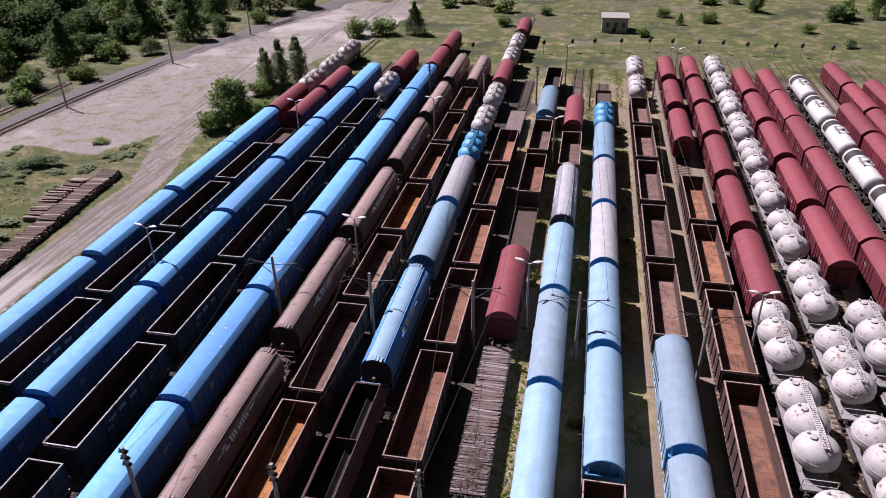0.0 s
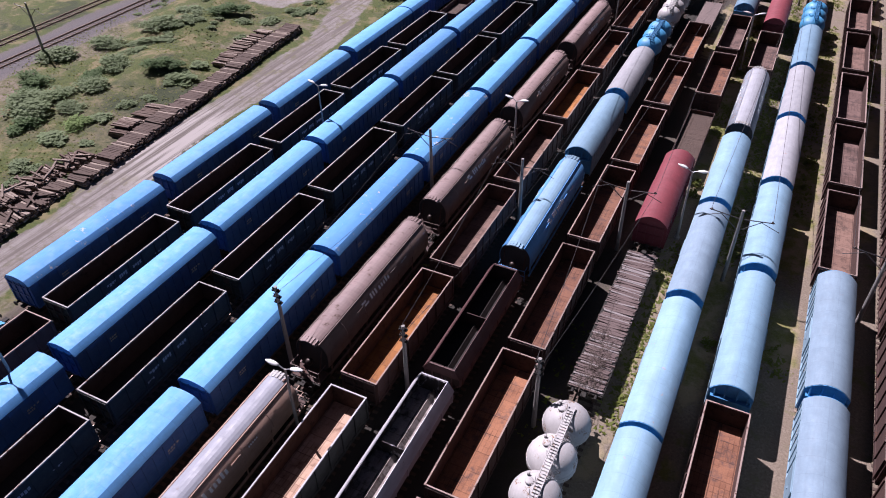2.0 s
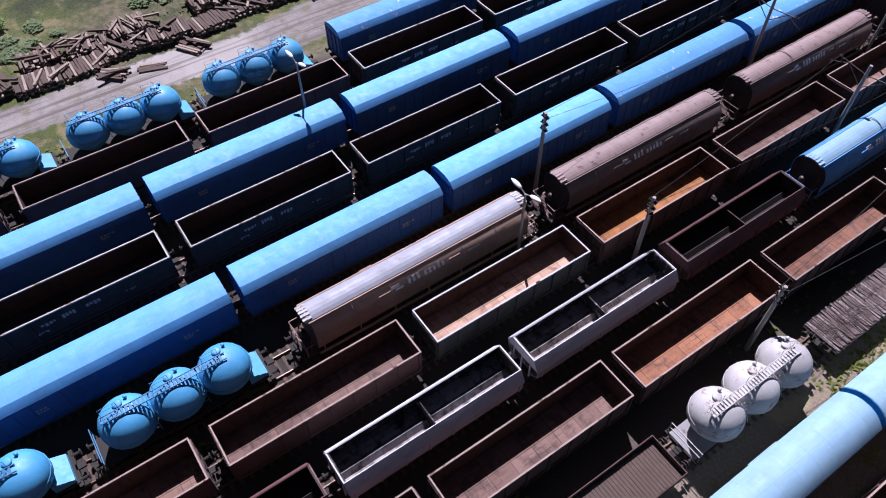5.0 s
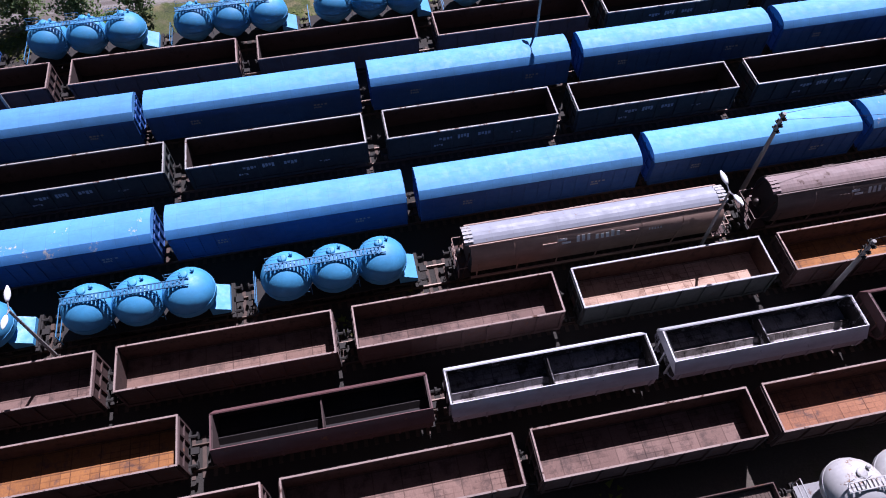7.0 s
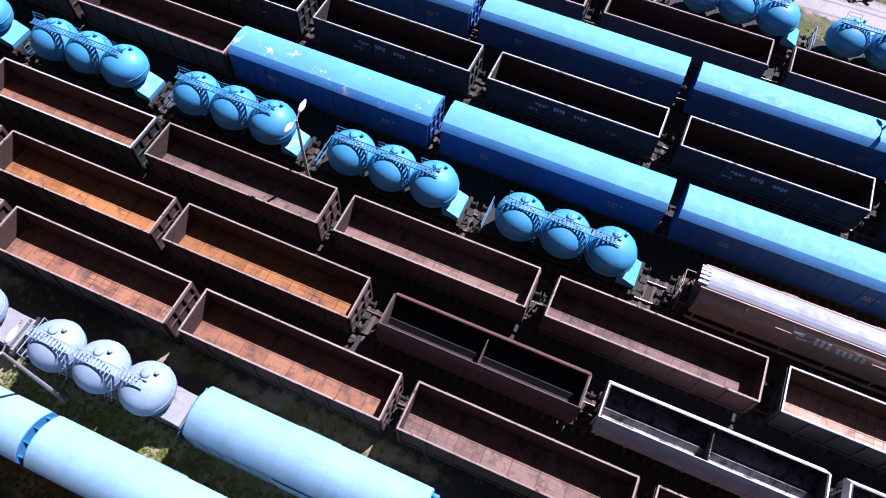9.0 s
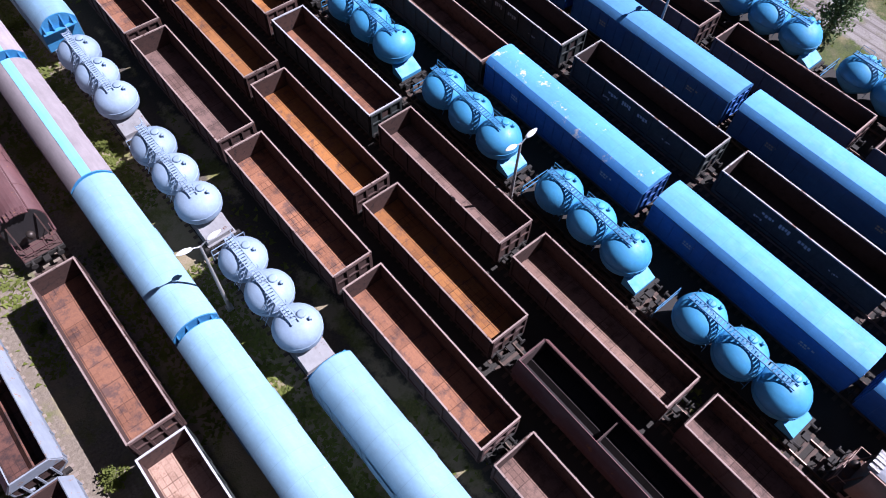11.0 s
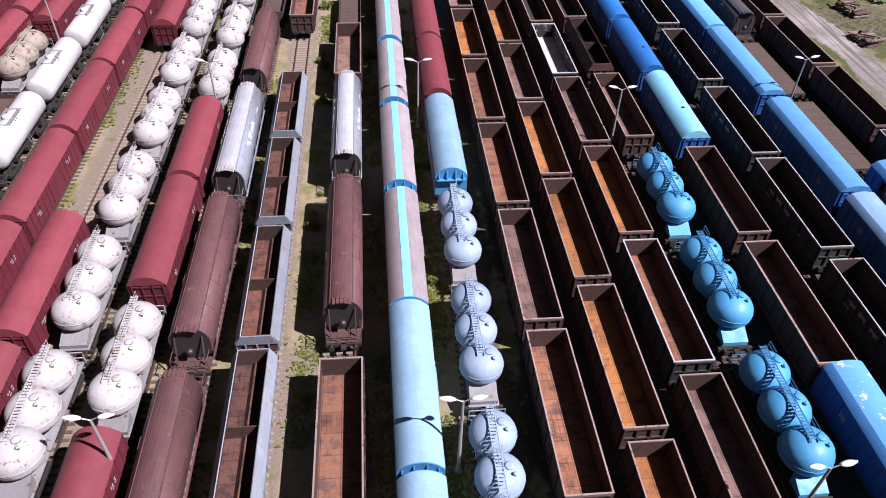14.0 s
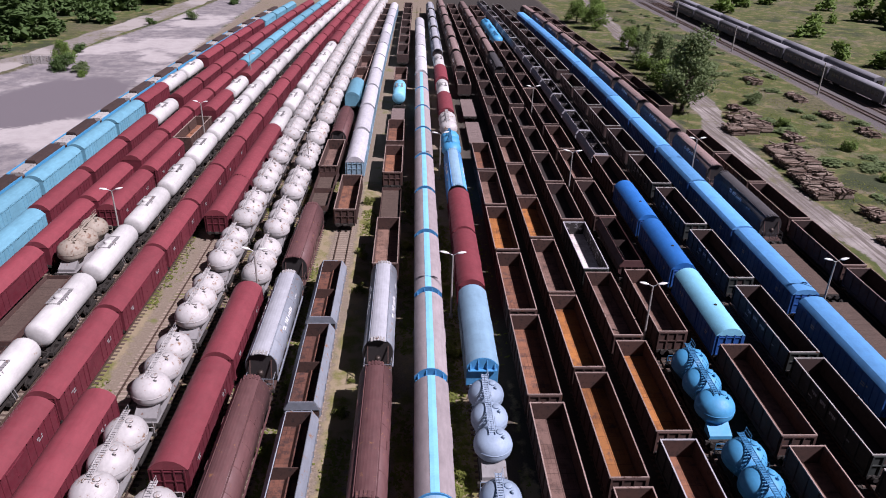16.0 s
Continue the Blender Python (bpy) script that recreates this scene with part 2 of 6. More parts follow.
LAMPHEAD = plain("lamp_head_white", (0.78, 0.78, 0.76), 0.4, 0, 8, 0.1)
WIRE = plain("wire_metal", (0.12, 0.11, 0.11), 0.5, 0.6)
BARK = plain("bark", (0.12, 0.09, 0.07), 0.95, 0, 8, 0.5)
LEAF = plain("leaf_green", (0.2, 0.31, 0.06), 0.75, 0, 0.6, 0.55, 0.1)
LEAF_DARK = plain("leaf_dark_green", (0.11, 0.19, 0.05), 0.8, 0, 0.5, 0.5, 0.1)
LEAF_GREY = plain("leaf_grey_green", (0.19, 0.26, 0.1), 0.75, 0, 0.6, 0.45, 0.1)
WEED = plain("weed_green", (0.19, 0.22, 0.035), 0.8, 0, 1.0, 0.5, 0.1)
COACH = paint("dark_coach_paint", (0.17, 0.17, 0.2), (0.26, 0.25, 0.26), 0.2, 0.5)
CHARCOAL = paint("charcoal_hopper_paint", (0.075, 0.07, 0.075), (0.13, 0.09, 0.07), 0.25, 0.6)
FLAT_DECK = plain("bleached_deck_planks", (0.24, 0.18, 0.165), 0.9, 0, 5, 0.45)
COACH_ROOF = paint("coach_roof_paint", (0.26, 0.26, 0.29), (0.12, 0.1, 0.1), 0.25, 0.6)
GLASS_DARK = plain("dark_window_glass", (0.03, 0.035, 0.04), 0.1, 0, 3, 0.2, 0.0)
PLASTER = plain("grey_plaster", (0.5, 0.48, 0.46), 0.9)


for lm in (LEAF, LEAF_DARK, LEAF_GREY, WEED):
    nt = lm.node_tree
    bs = nt.nodes["Principled BSDF"]
    tr, mx = nt.nodes.new("ShaderNodeBsdfTranslucent"), nt.nodes.new("ShaderNodeMixShader")
    mx.inputs[0].default_value = 0.35
    nt.links.new(bs.inputs["Base Color"].links[0].from_socket, tr.inputs[0])
    nt.links.new(bs.outputs[0], mx.inputs[1])
    nt.links.new(tr.outputs[0], mx.inputs[2])
    nt.links.new(mx.outputs[0], nt.nodes["Material Output"].inputs[0])


# ---- mesh helpers ----
def box(bm, x0, x1, y0, y1, z0, z1):
    v = [bm.verts.new(p) for p in ((x0, y0, z0), (x1, y0, z0), (x1, y1, z0), (x0, y1, z0), (x0, y0, z1), (x1, y0, z1), (x1, y1, z1), (x0, y1, z1))]
    for f in ((3, 2, 1, 0), (4, 5, 6, 7), (0, 1, 5, 4), (1, 2, 6, 5), (2, 3, 7, 6), (3, 0, 4, 7)):
        bm.faces.new([v[i] for i in f])
    return v


def beam(bm, a, b, r=0.04, n=4, r2=None):
    """A straight bar from a to b."""
    a, b = Vector(a), Vector(b)
    q = (b - a).to_track_quat("Z", "Y")
    rings = []
    for p, rad in ((a, r), (b, r2 if r2 is not None else r)):
        rings.append([bm.verts.new(p + q @ Vector((rad * math.cos(2 * math.pi * (k + 0.5) / n), rad * math.sin(2 * math.pi * (k + 0.5) / n), 0))) for k in range(n)])
    for k in range(n):
        bm.faces.new((rings[0][k], rings[0][(k + 1) % n], rings[1][(k + 1) % n], rings[1][k]))
    bm.faces.new(rings[0][::-1])
    bm.faces.new(rings[1])


def extrude_y(bm, profile, y0, y1, cap=True, smooth=False, closed=True):
    """A profile of (x, z), counter-clockwise seen from -y, drawn along y."""
    a = [bm.verts.new((x, y0, z)) for x, z in profile]
    b = [bm.verts.new((x, y1, z)) for x, z in profile]
    n = len(profile)
    for k in range(n if closed else n - 1):
        f = bm.faces.new((a[k], a[(k + 1) % n], b[(k + 1) % n], b[k]))
        f.smooth = smooth
    if cap and closed:
        bm.faces.new(a[::-1])
        bm.faces.new(b)


def revolve(bm, profile, cx, cy, n=20, smooth=True):
    """A profile of (radius, z), bottom to top, turned about a vertical line."""
    rings = []
    for r, z in profile:
        rings.append([bm.verts.new((cx + r * math.cos(2 * math.pi * k / n), cy + r * math.sin(2 * math.pi * k / n), z)) for k in range(n)] if r > 1e-4 else [bm.verts.new((cx, cy, z))])
    for a, b in zip(rings, rings[1:]):
        for k in range(n):
            j = (k + 1) % n
            if len(a) == 1:
                f = bm.faces.new((a[0], b[j], b[k]))
            elif len(b) == 1:
                f = bm.faces.new((a[k], a[j], b[0]))
            else:
                f = bm.faces.new((a[k], a[j], b[j], b[k]))
            f.smooth = smooth


def disc_x(bm, x0, x1, cy, cz, r, n=14):
    """A wheel: a short cylinder along x."""
    a = [bm.verts.new((x0, cy + r * math.cos(2 * math.pi * k / n), cz + r * math.sin(2 * math.pi * k / n))) for k in range(n)]
    b = [bm.verts.new((x1, v.co.y, v.co.z)) for v in a]
    for k in range(n):
        bm.faces.new((a[k], a[(k + 1) % n], b[(k + 1) % n], b[k]))
    bm.faces.new(a[::-1])
    bm.faces.new(b)


def part(name, bm, material, parent=None, label=""):
    me = bpy.data.meshes.new(name)
    bmesh.ops.recalc_face_normals(bm, faces=bm.faces)
    bm.to_mesh(me)
    bm.free()
    me.materials.append(material)
    ob = new(name, me)
    if parent:
        ob.parent = parent
    if label:
        ob["label"] = label
    if name in ("marking", "seam", "emblem", "side_ribs"):
        ob["kind"] = "stuff"
    return ob


# ---- running gear shared by all wagons ----
GEAR = {}


def gear(parent, half, wheelbase, z=1.05, hw=1.3, fine=True):
    """Underframe with buffers, and two bogies with their wheels; for far wagons all in one mesh."""
    key = (round(half, 2), round(wheelbase, 2), round(z, 2), fine)
    if key not in GEAR:
        bm, f = bmesh.new(), bmesh.new()
        for sx in (-0.55, 0.55):
            box(bm, sx - 0.12, sx + 0.12, -half + 0.6, half - 0.6, z - 0.3, z)
        for sy in (-1, 1):
            box(bm, -hw, hw, sy * (half - 0.62) - 0.12, sy * (half - 0.62) + 0.12, z - 0.32, z)
            box(bm, -0.2, 0.2, min(sy * (half - 0.6), sy * (half - 0.02)), max(sy * (half - 0.6), sy * (half - 0.02)), z - 0.15, z)
            for sx in (-0.875, 0.875):
                beam(bm, (sx, sy * (half - 0.6), z - 0.05), (sx, sy * (half - 0.12), z - 0.05), 0.1, 6)
                beam(bm, (sx, sy * (half - 0.12), z - 0.05), (sx, sy * (half - 0.05), z - 0.05), 0.23, 8)
        box(bm, -0.9, -0.5, -0.8, 0.5, 0.45, z - 0.25)
        beam(bm, (0.7, -1.2, 0.6), (0.7, 0.2, 0.6), 0.2, 8)
        for b, ys in ((f, (0,)),) if fine else ((bm, (-wheelbase / 2, wheelbase / 2)),):
            for yc in ys:
                for sx in (-1.0, 1.0):
                    box(b, sx - 0.07, sx + 0.07, yc - 1.25, yc + 1.25, 0.42, 0.66)
                box(b, -1.0, 1.0, yc - 0.2, yc + 0.2, 0.45, z - 0.2)
                for k in (-0.9, 0.9):
                    for sx in (-0.76, 0.76):
                        disc_x(b, sx - 0.065, sx + 0.065, yc + k, 0.46, 0.46, 12 if fine else 8)
                    disc_x(b, -1.0, 1.0, yc + k, 0.46, 0.08, 6)
        meshes = []
        for nm, b in (("underframe", bm), ("bogie", f)):
            me = bpy.data.meshes.new(nm)
            bmesh.ops.recalc_face_normals(b, faces=b.faces)
            b.to_mesh(me)
            b.free()
            me.materials.append(UNDER)
            meshes.append(me)
        GEAR[key] = meshes
    und, bog = GEAR[key]
    o = new("underframe", und)
    o.parent = parent
    for sy in (-1, 1) if fine else ():
        b = new("bogie", bog)
        b.parent, b.location = parent, (0, sy * wheelbase / 2, 0)


def root(name, label, category, group="rolling stock in the yard"):
    return tagged(new(name), label, category, group)


# ---- wagons: each stands along y, centred, rail tops at z = 0 ----
def two_tone(o, axis, side, out):
    """The outer faces of a wall take the outside paint."""
    o.data.materials.append(out)
    for p in o.data.polygons:
        if p.normal[axis] * side > 0.5 or abs(p.center[axis]) > (1.451 if axis == 0 else abs(o["edge"]) + 0.001):
            p.material_index = 1


def gondola(label, out, rim, inner, floor, length=14.04, height=3.2, marks=None, fine=True, posts=9):
    e = root("gondola_wagon", label, "wagon", "open gondola wagons")
    h, hw, z0, t = length / 2 - 0.62, 1.45, 1.18, 0.06
    gear(e, length / 2, length - 5.2, fine=fine)
    bm = bmesh.new()
    box(bm, -hw + t, hw - t, -h + t, h - t, z0 - 0.1, z0 + 0.24)
    part("floor", bm, floor, e)
    joined = bmesh.new()
    for sx in (-1, 1):
        bm = bmesh.new() if fine else joined
        box(bm, min(sx * hw, sx * (hw - t)), max(sx * hw, sx * (hw - t)), -h, h, z0 - 0.12, height - 0.1)
        for k in range(posts):
            y = -h + 0.12 + k * (2 * h - 0.24) / (posts - 1)
            box(bm, min(sx * (hw - 0.01), sx * (hw + 0.1)), max(sx * (hw - 0.01), sx * (hw + 0.1)), y - 0.075, y + 0.075, z0 - 0.25, height - 0.1)
        box(bm, min(sx * (hw - 0.01), sx * (hw + 0.06)), max(sx * (hw - 0.01), sx * (hw + 0.06)), -h, h, z0 - 0.25, z0 + 0.02)
        if fine:
            two_tone(part("side_wall", bm, inner, e), 0, sx, out)
        if marks and fine:
            bm = bmesh.new()
            x = sx * (hw + 0.012)
            for y, z, w, hh in ((-2.6, 2.3, 1.1, 0.3), (-1.2, 2.35, 0.9, 0.4), (0.35, 2.3, 1.0, 0.35), (-3.0, 1.7, 0.7, 0.18), (2.9, 1.9, 0.8, 0.2)):
                for j in range(4):
                    dz = 0.06 * ((j * 7 + int(y * 3)) % 3)
                    box(bm, x - 0.006, x + 0.006, y + j * w / 4, y + j * w / 4 + w / 5.5, z - hh / 2 + dz, z + hh / 2)
            part("marking", bm, marks, e, "white stencilled marking blocks")
    for sy in (-1, 1):
        bm = bmesh.new() if fine else joined
        box(bm, -hw + t + 0.003, hw - t - 0.003, min(sy * h, sy * (h - t)), max(sy * h, sy * (h - t)), z0 - 0.12, height - 0.1)
        if fine:
            bm.free()
            bm = bmesh.new()
            xs = [-1.38, -1.24, -0.52, -0.38, 0.38, 0.52, 1.24, 1.38]
            zs = [z0 - 0.26, z0 - 0.14, 2.02, 2.14, 2.94, 3.06]
            grid = [[bm.verts.new((x, sy * h, z)) for x in xs] for z in zs]
            proud = []
            for a in range(len(zs) - 1):
                for b in range(len(xs) - 1):
                    f = bm.faces.new((grid[a][b], grid[a][b + 1], grid[a + 1][b + 1], grid[a + 1][b]))
                    if a % 2 == 0 or b % 2 == 0:
                        proud.append(f)
            back = bmesh.ops.extrude_face_region(bm, geom=bm.faces[:], use_keep_orig=True)
            for v in back["geom"]:
                if isinstance(v, bmesh.types.BMVert):
                    v.co.y -= sy * 0.06
            up = bmesh.ops.extrude_face_region(bm, geom=proud)
            for v in up["geom"]:
                if isinstance(v, bmesh.types.BMVert):
                    v.co.y += sy * 0.1
            o = part("end_wall", bm, inner, e)
            o["edge"] = h
            two_tone(o, 1, sy, out)
            del o["edge"]
    if fine:
        joined.free()
    else:
        part("tub", joined, inner, e)
    bm = bmesh.new()
    for sx in (-1, 1):
        box(bm, sx * (hw - 0.02) - 0.052, sx * (hw - 0.02) + 0.052, -h - 0.03, h + 0.03, height - 0.1, height)
    for sy in (-1, 1):
        box(bm, -hw + 0.08, hw - 0.08, sy * (h - 0.02) - 0.05, sy * (h - 0.02) + 0.05, height - 0.1, height - 0.003)
    part("top_rim", bm, rim, e)
    return e


def double_hopper(label, out, coping, inner, floor, length=13.5, height=3.35):
    e = root("hopper_wagon", label, "wagon", "open double hopper wagons")
    h, hw = length / 2 - 0.65, 1.5
    gear(e, length / 2, length - 5.0, 1.1)
    for sx in (-1, 1):
        bm = bmesh.new()
        prof = [(0.7, 1.05), (hw, 1.75), (hw, 2.55), (1.08, height), (1.0, height), (1.4, 2.5), (1.4, 1.85), (0.62, 1.15)]
        extrude_y(bm, [(sx * x, z) for x, z in prof], -h, h)
        part("side_wall", bm, out, e)
        bm = bmesh.new()
        for k in range(8):
            y = -h + 0.3 + k * (2 * h - 0.6) / 7
            box(bm, min(sx * (hw + 0.003), sx * (hw + 0.07)), max(sx * (hw + 0.003), sx * (hw + 0.07)), y - 0.06, y + 0.06, 1.75, 2.5)
        part("side_ribs", bm, out, e)
        bm = bmesh.new()
        extrude_y(bm, [(sx * x, z) for x, z in ((1.56, 2.56), (1.53, 2.62), (1.06, height + 0.05), (1.0, height + 0.012), (1.09, height + 0.004), (1.51, 2.57))], -h - 0.05, h + 0.05)
        part("coping", bm, coping, e)
        bm = bmesh.new()
        box(bm, min(sx * 0.3, sx * 1.37), max(sx * 0.3, sx * 1.37), -h + 0.1, h - 0.1, 1.84, 1.9)
        part("floor_plate", bm, floor, e)
        bm = bmesh.new()
        extrude_y(bm, [(sx * x, z) for x, z in ((1.372, 1.86), (1.392, 1.86), (1.392, 2.5), (1.0, height - 0.06), (0.98, height - 0.06), (1.372, 2.48))], -h + 0.09, h - 0.09)
        part("inner_lining", bm, inner, e)
    bm = bmesh.new()
    extrude_y(bm, [(-0.3, 1.84), (0.3, 1.84), (0.0, 2.2)], -h + 0.1, h - 0.1)
    part("centre_ridge", bm, floor, e)
    for y in (-h, -0.04, h - 0.08):
        bm = bmesh.new()
        extrude_y(bm, [(-1.38, 1.6), (1.38, 1.6), (1.38, 2.52), (1.0, height - (0.02 if y != -0.04 else 0.3)), (-1.0, height - (0.02 if y != -0.04 else 0.3)), (-1.38, 2.52)], y, y + 0.08)
        part("partition" if y == -0.04 else "end_wall", bm, inner, e)
    for sy in (-1, 1):
        bm = bmesh.new()
        y = sy * (h + 0.1)
        extrude_y(bm, [(-1.5, 2.5), (1.5, 2.5), (1.05, height), (-1.05, height)], min(y, y - sy * 0.09), max(y, y - sy * 0.09))
        for x in (-0.8, 0, 0.8):
            box(bm, x - 0.05, x + 0.05, y - 0.04, y + 0.05, 1.1, 2.52)
        part("end_beam", bm, coping, e)
    return e


def covered(label, wall, roof, hood=None, length=14.3, height=4.2, stripe=None, fine=True, door=True, hw=1.42, ez=3.35, bow=2.3, vent=False, gaps=()):
    e = root("covered_wagon", label, "wagon", "covered goods wagons")
    h = length / 2 - 0.55
    gear(e, length / 2, length - 5.4, 1.15, fine=fine)
    body = bmesh.new()
    if gaps:
        # hollow body with doorways through both long walls
        box(body, -hw, hw, -h, h, 1.05, 1.2)
        for sy in (-1, 1):
            box(body, -hw, hw, *sorted((sy * h, sy * (h - 0.08))), 1.2, ez)
        cuts = [-h + 0.08] + [v for y, w in gaps for v in (y - w / 2, y + w / 2)] + [h - 0.08]
        for sx in (-1, 1):
            x0, x1 = sorted((sx * hw, sx * (hw - 0.07)))
            for a, b in zip(cuts[::2], cuts[1::2]):
                box(body, x0, x1, a, b, 1.2, ez - 0.25)
            box(body, x0, x1, -h + 0.08, h - 0.08, ez - 0.25, ez)
        bm = bmesh.new()
        box(bm, -hw + 0.08, hw - 0.08, -h + 0.1, h - 0.1, 1.204, 1.24)
        part("floor", bm, FLOOR_WHITE, e, "rusty floor seen through the open doorways")
    else:
        box(body, -hw, hw, -h, h, 1.05, ez)
    us = [math.cos(math.pi * k / 14) for k in range(15)] if door else [1, 0.86, 0.7, 0.47, 0.23, 0, -0.23, -0.47, -0.7, -0.86, -1]
    n = len(us) - 1
    rise = {1: 0, 0.86: 0.4, 0.7: 0.72, 0.47: 0.87, 0.23: 0.965, 0: 1}
    arch = [(hw * 1.03 * u, ez + (height - ez) * (1 - abs(u) ** bow if door else rise[abs(u)])) for u in us]
    bm = bmesh.new()
    rings = [[bm.verts.new((x, y, z)) for x, z in arch] for y in (-h - 0.04, h + 0.04)]
    for a, b in zip(rings, rings[1:]):
        for j in range(n):
            bm.faces.new((a[j], a[j + 1], b[j + 1], b[j])).smooth = True
        bm.faces.new((a[n], a[0], b[0], b[n]))
    bm.faces.new(rings[0][::-1])
    bm.faces.new(rings[-1])
    for ed in bm.edges:
        if abs(ed.verts[0].co.y - ed.verts[1].co.y) < 1e-4 or (not door and abs(abs(ed.verts[0].co.x) - 0.7 * hw * 1.03) < 1e-3):
            ed.smooth = False
    ro = part("roof", bm, roof, e)
    if vent:
        bm = bmesh.new()
        revolve(bm, [(0.16, height - 0.15), (0.16, height + 0.06), (0.1, height + 0.1), (0, height + 0.1)], 0.0, 1.8, 8)
        part("vent", bm, UNDER, ro, "small dark roof vent")
    if stripe:
        bm = bmesh.new()
        up = [(x * 1.006, ez + (z - ez) * 1.012 + 0.012) for x, z in arch if abs(x) < 0.62]
        lo = [(x, z - 0.05) for x, z in up][::-1]
        extrude_y(bm, up + lo, -h - 0.06, h + 0.06)
        part("roof_stripe", bm, stripe, ro, "sky blue stripe along the roof")
    if hood:
        for sy in (-1, 1):
            bm = bmesh.new()
            y0, y1 = sorted((sy * (h + 0.045), sy * (h + 0.1)))
            extrude_y(bm, [(-hw, 1.2), (hw, 1.2)] + [(x * 0.985, z - 0.02) for x, z in arch], y0, y1)
            eh = part("end_wall", bm, hood, e, "bright blue painted end wall")
            y0, y1 = sorted((sy * (h + 0.105), sy * (h + 0.46)))
            bm = bmesh.new()
            box(bm, -1.32, 1.32, y0, y1, ez - 0.42, ez - 0.34)
            for x in (-1.1, -0.4, 0.4, 1.1) if fine else ():
                top = ez + (height - ez) * (1 - abs(x / hw) ** bow) - 0.14
                a, b = sy * (h + 0.105), sy * (h + 0.4)
                v = [bm.verts.new(p) for p in ((x - 0.05, a, ez - 0.36), (x + 0.05, a, ez - 0.36), (x + 0.05, b, ez - 0.36), (x - 0.05, b, ez - 0.36), (x - 0.05, a, top), (x + 0.05, a, top))]
                for f in ((3, 2, 1, 0), (0, 1, 5, 4), (4, 5, 2, 3), (0, 4, 3), (1, 2, 5)):
                    bm.faces.new([v[q] for q in f])
            part("end_bracket", bm, hood, eh)
    for sy in (-1, 1) if fine and not hood else ():
        y0, y1 = sorted((sy * (h + 0.002), sy * (h + 0.09)))
        for x in (-1.15, -0.4, 0.4, 1.15):
            box(body, x - 0.05, x + 0.05, y0, y1, 1.1, ez + 0.1)
        for z in (1.12, 2.2, 3.1):
            box(body, -1.2, 1.2, y0, y1 - 0.02, z, z + 0.1)
    mk = bmesh.new()
    for sx in (-1, 1):
        x0, x1 = sorted((sx * (hw - 0.01), sx * (hw + 0.06)))
        k = max(8, round(length / 1.0))
        for j in range(k + 1):
            y = -h + 0.06 + j * (2 * h - 0.12) / k
            if not (door and abs(y) < 1.25) and not any(abs(y - g) < w / 2 + 0.06 for g, w in gaps):
                box(body, x0, x1, y - 0.05, y + 0.05, 1.1, ez - 0.05)
        box(body, x0, x1, -h, h, 1.02, 1.16)
        box(body, x0, x1 - 0.01, -h, h, ez - 0.16, ez - 0.05)
        if not fine:
            continue
        if door:
            bm = bmesh.new()
            x0, x1 = sorted((sx * (hw + 0.004), sx * (hw + 0.09)))
            for a, b in ((-1.2, 0.0), (0.012, 1.2)):
                box(bm, x0, x1, a, b, 1.2, ez - 0.18)
            x0, x1 = sorted((sx * (hw + 0.085), sx * (hw + 0.13)))
            box(bm, x0, x1, -0.1, 0.1, 1.9, 2.05)
            box(bm, x0, x1, -1.2, 1.2, ez - 0.26, ez - 0.2)
            part("door", bm, wall, e)
        x = sx * (hw + 0.012)
        for y, z, w in ((-h * 0.62, 2.5, 0.9), (-h * 0.62, 2.25, 0.7), (h * 0.55, 2.4, 1.1), (h * 0.55, 2.15, 0.6)):
            for j in range(4):
                box(mk, x - 0.006, x + 0.006, y + j * w / 4, y + j * w / 4 + w / 6, z - 0.07, z + 0.07)
    if fine:
        part("marking", mk, LETTER_DIM, e, "pale stencilled marking blocks")
    else:
        mk.free()
    part("body", body, wall, e)
    return e


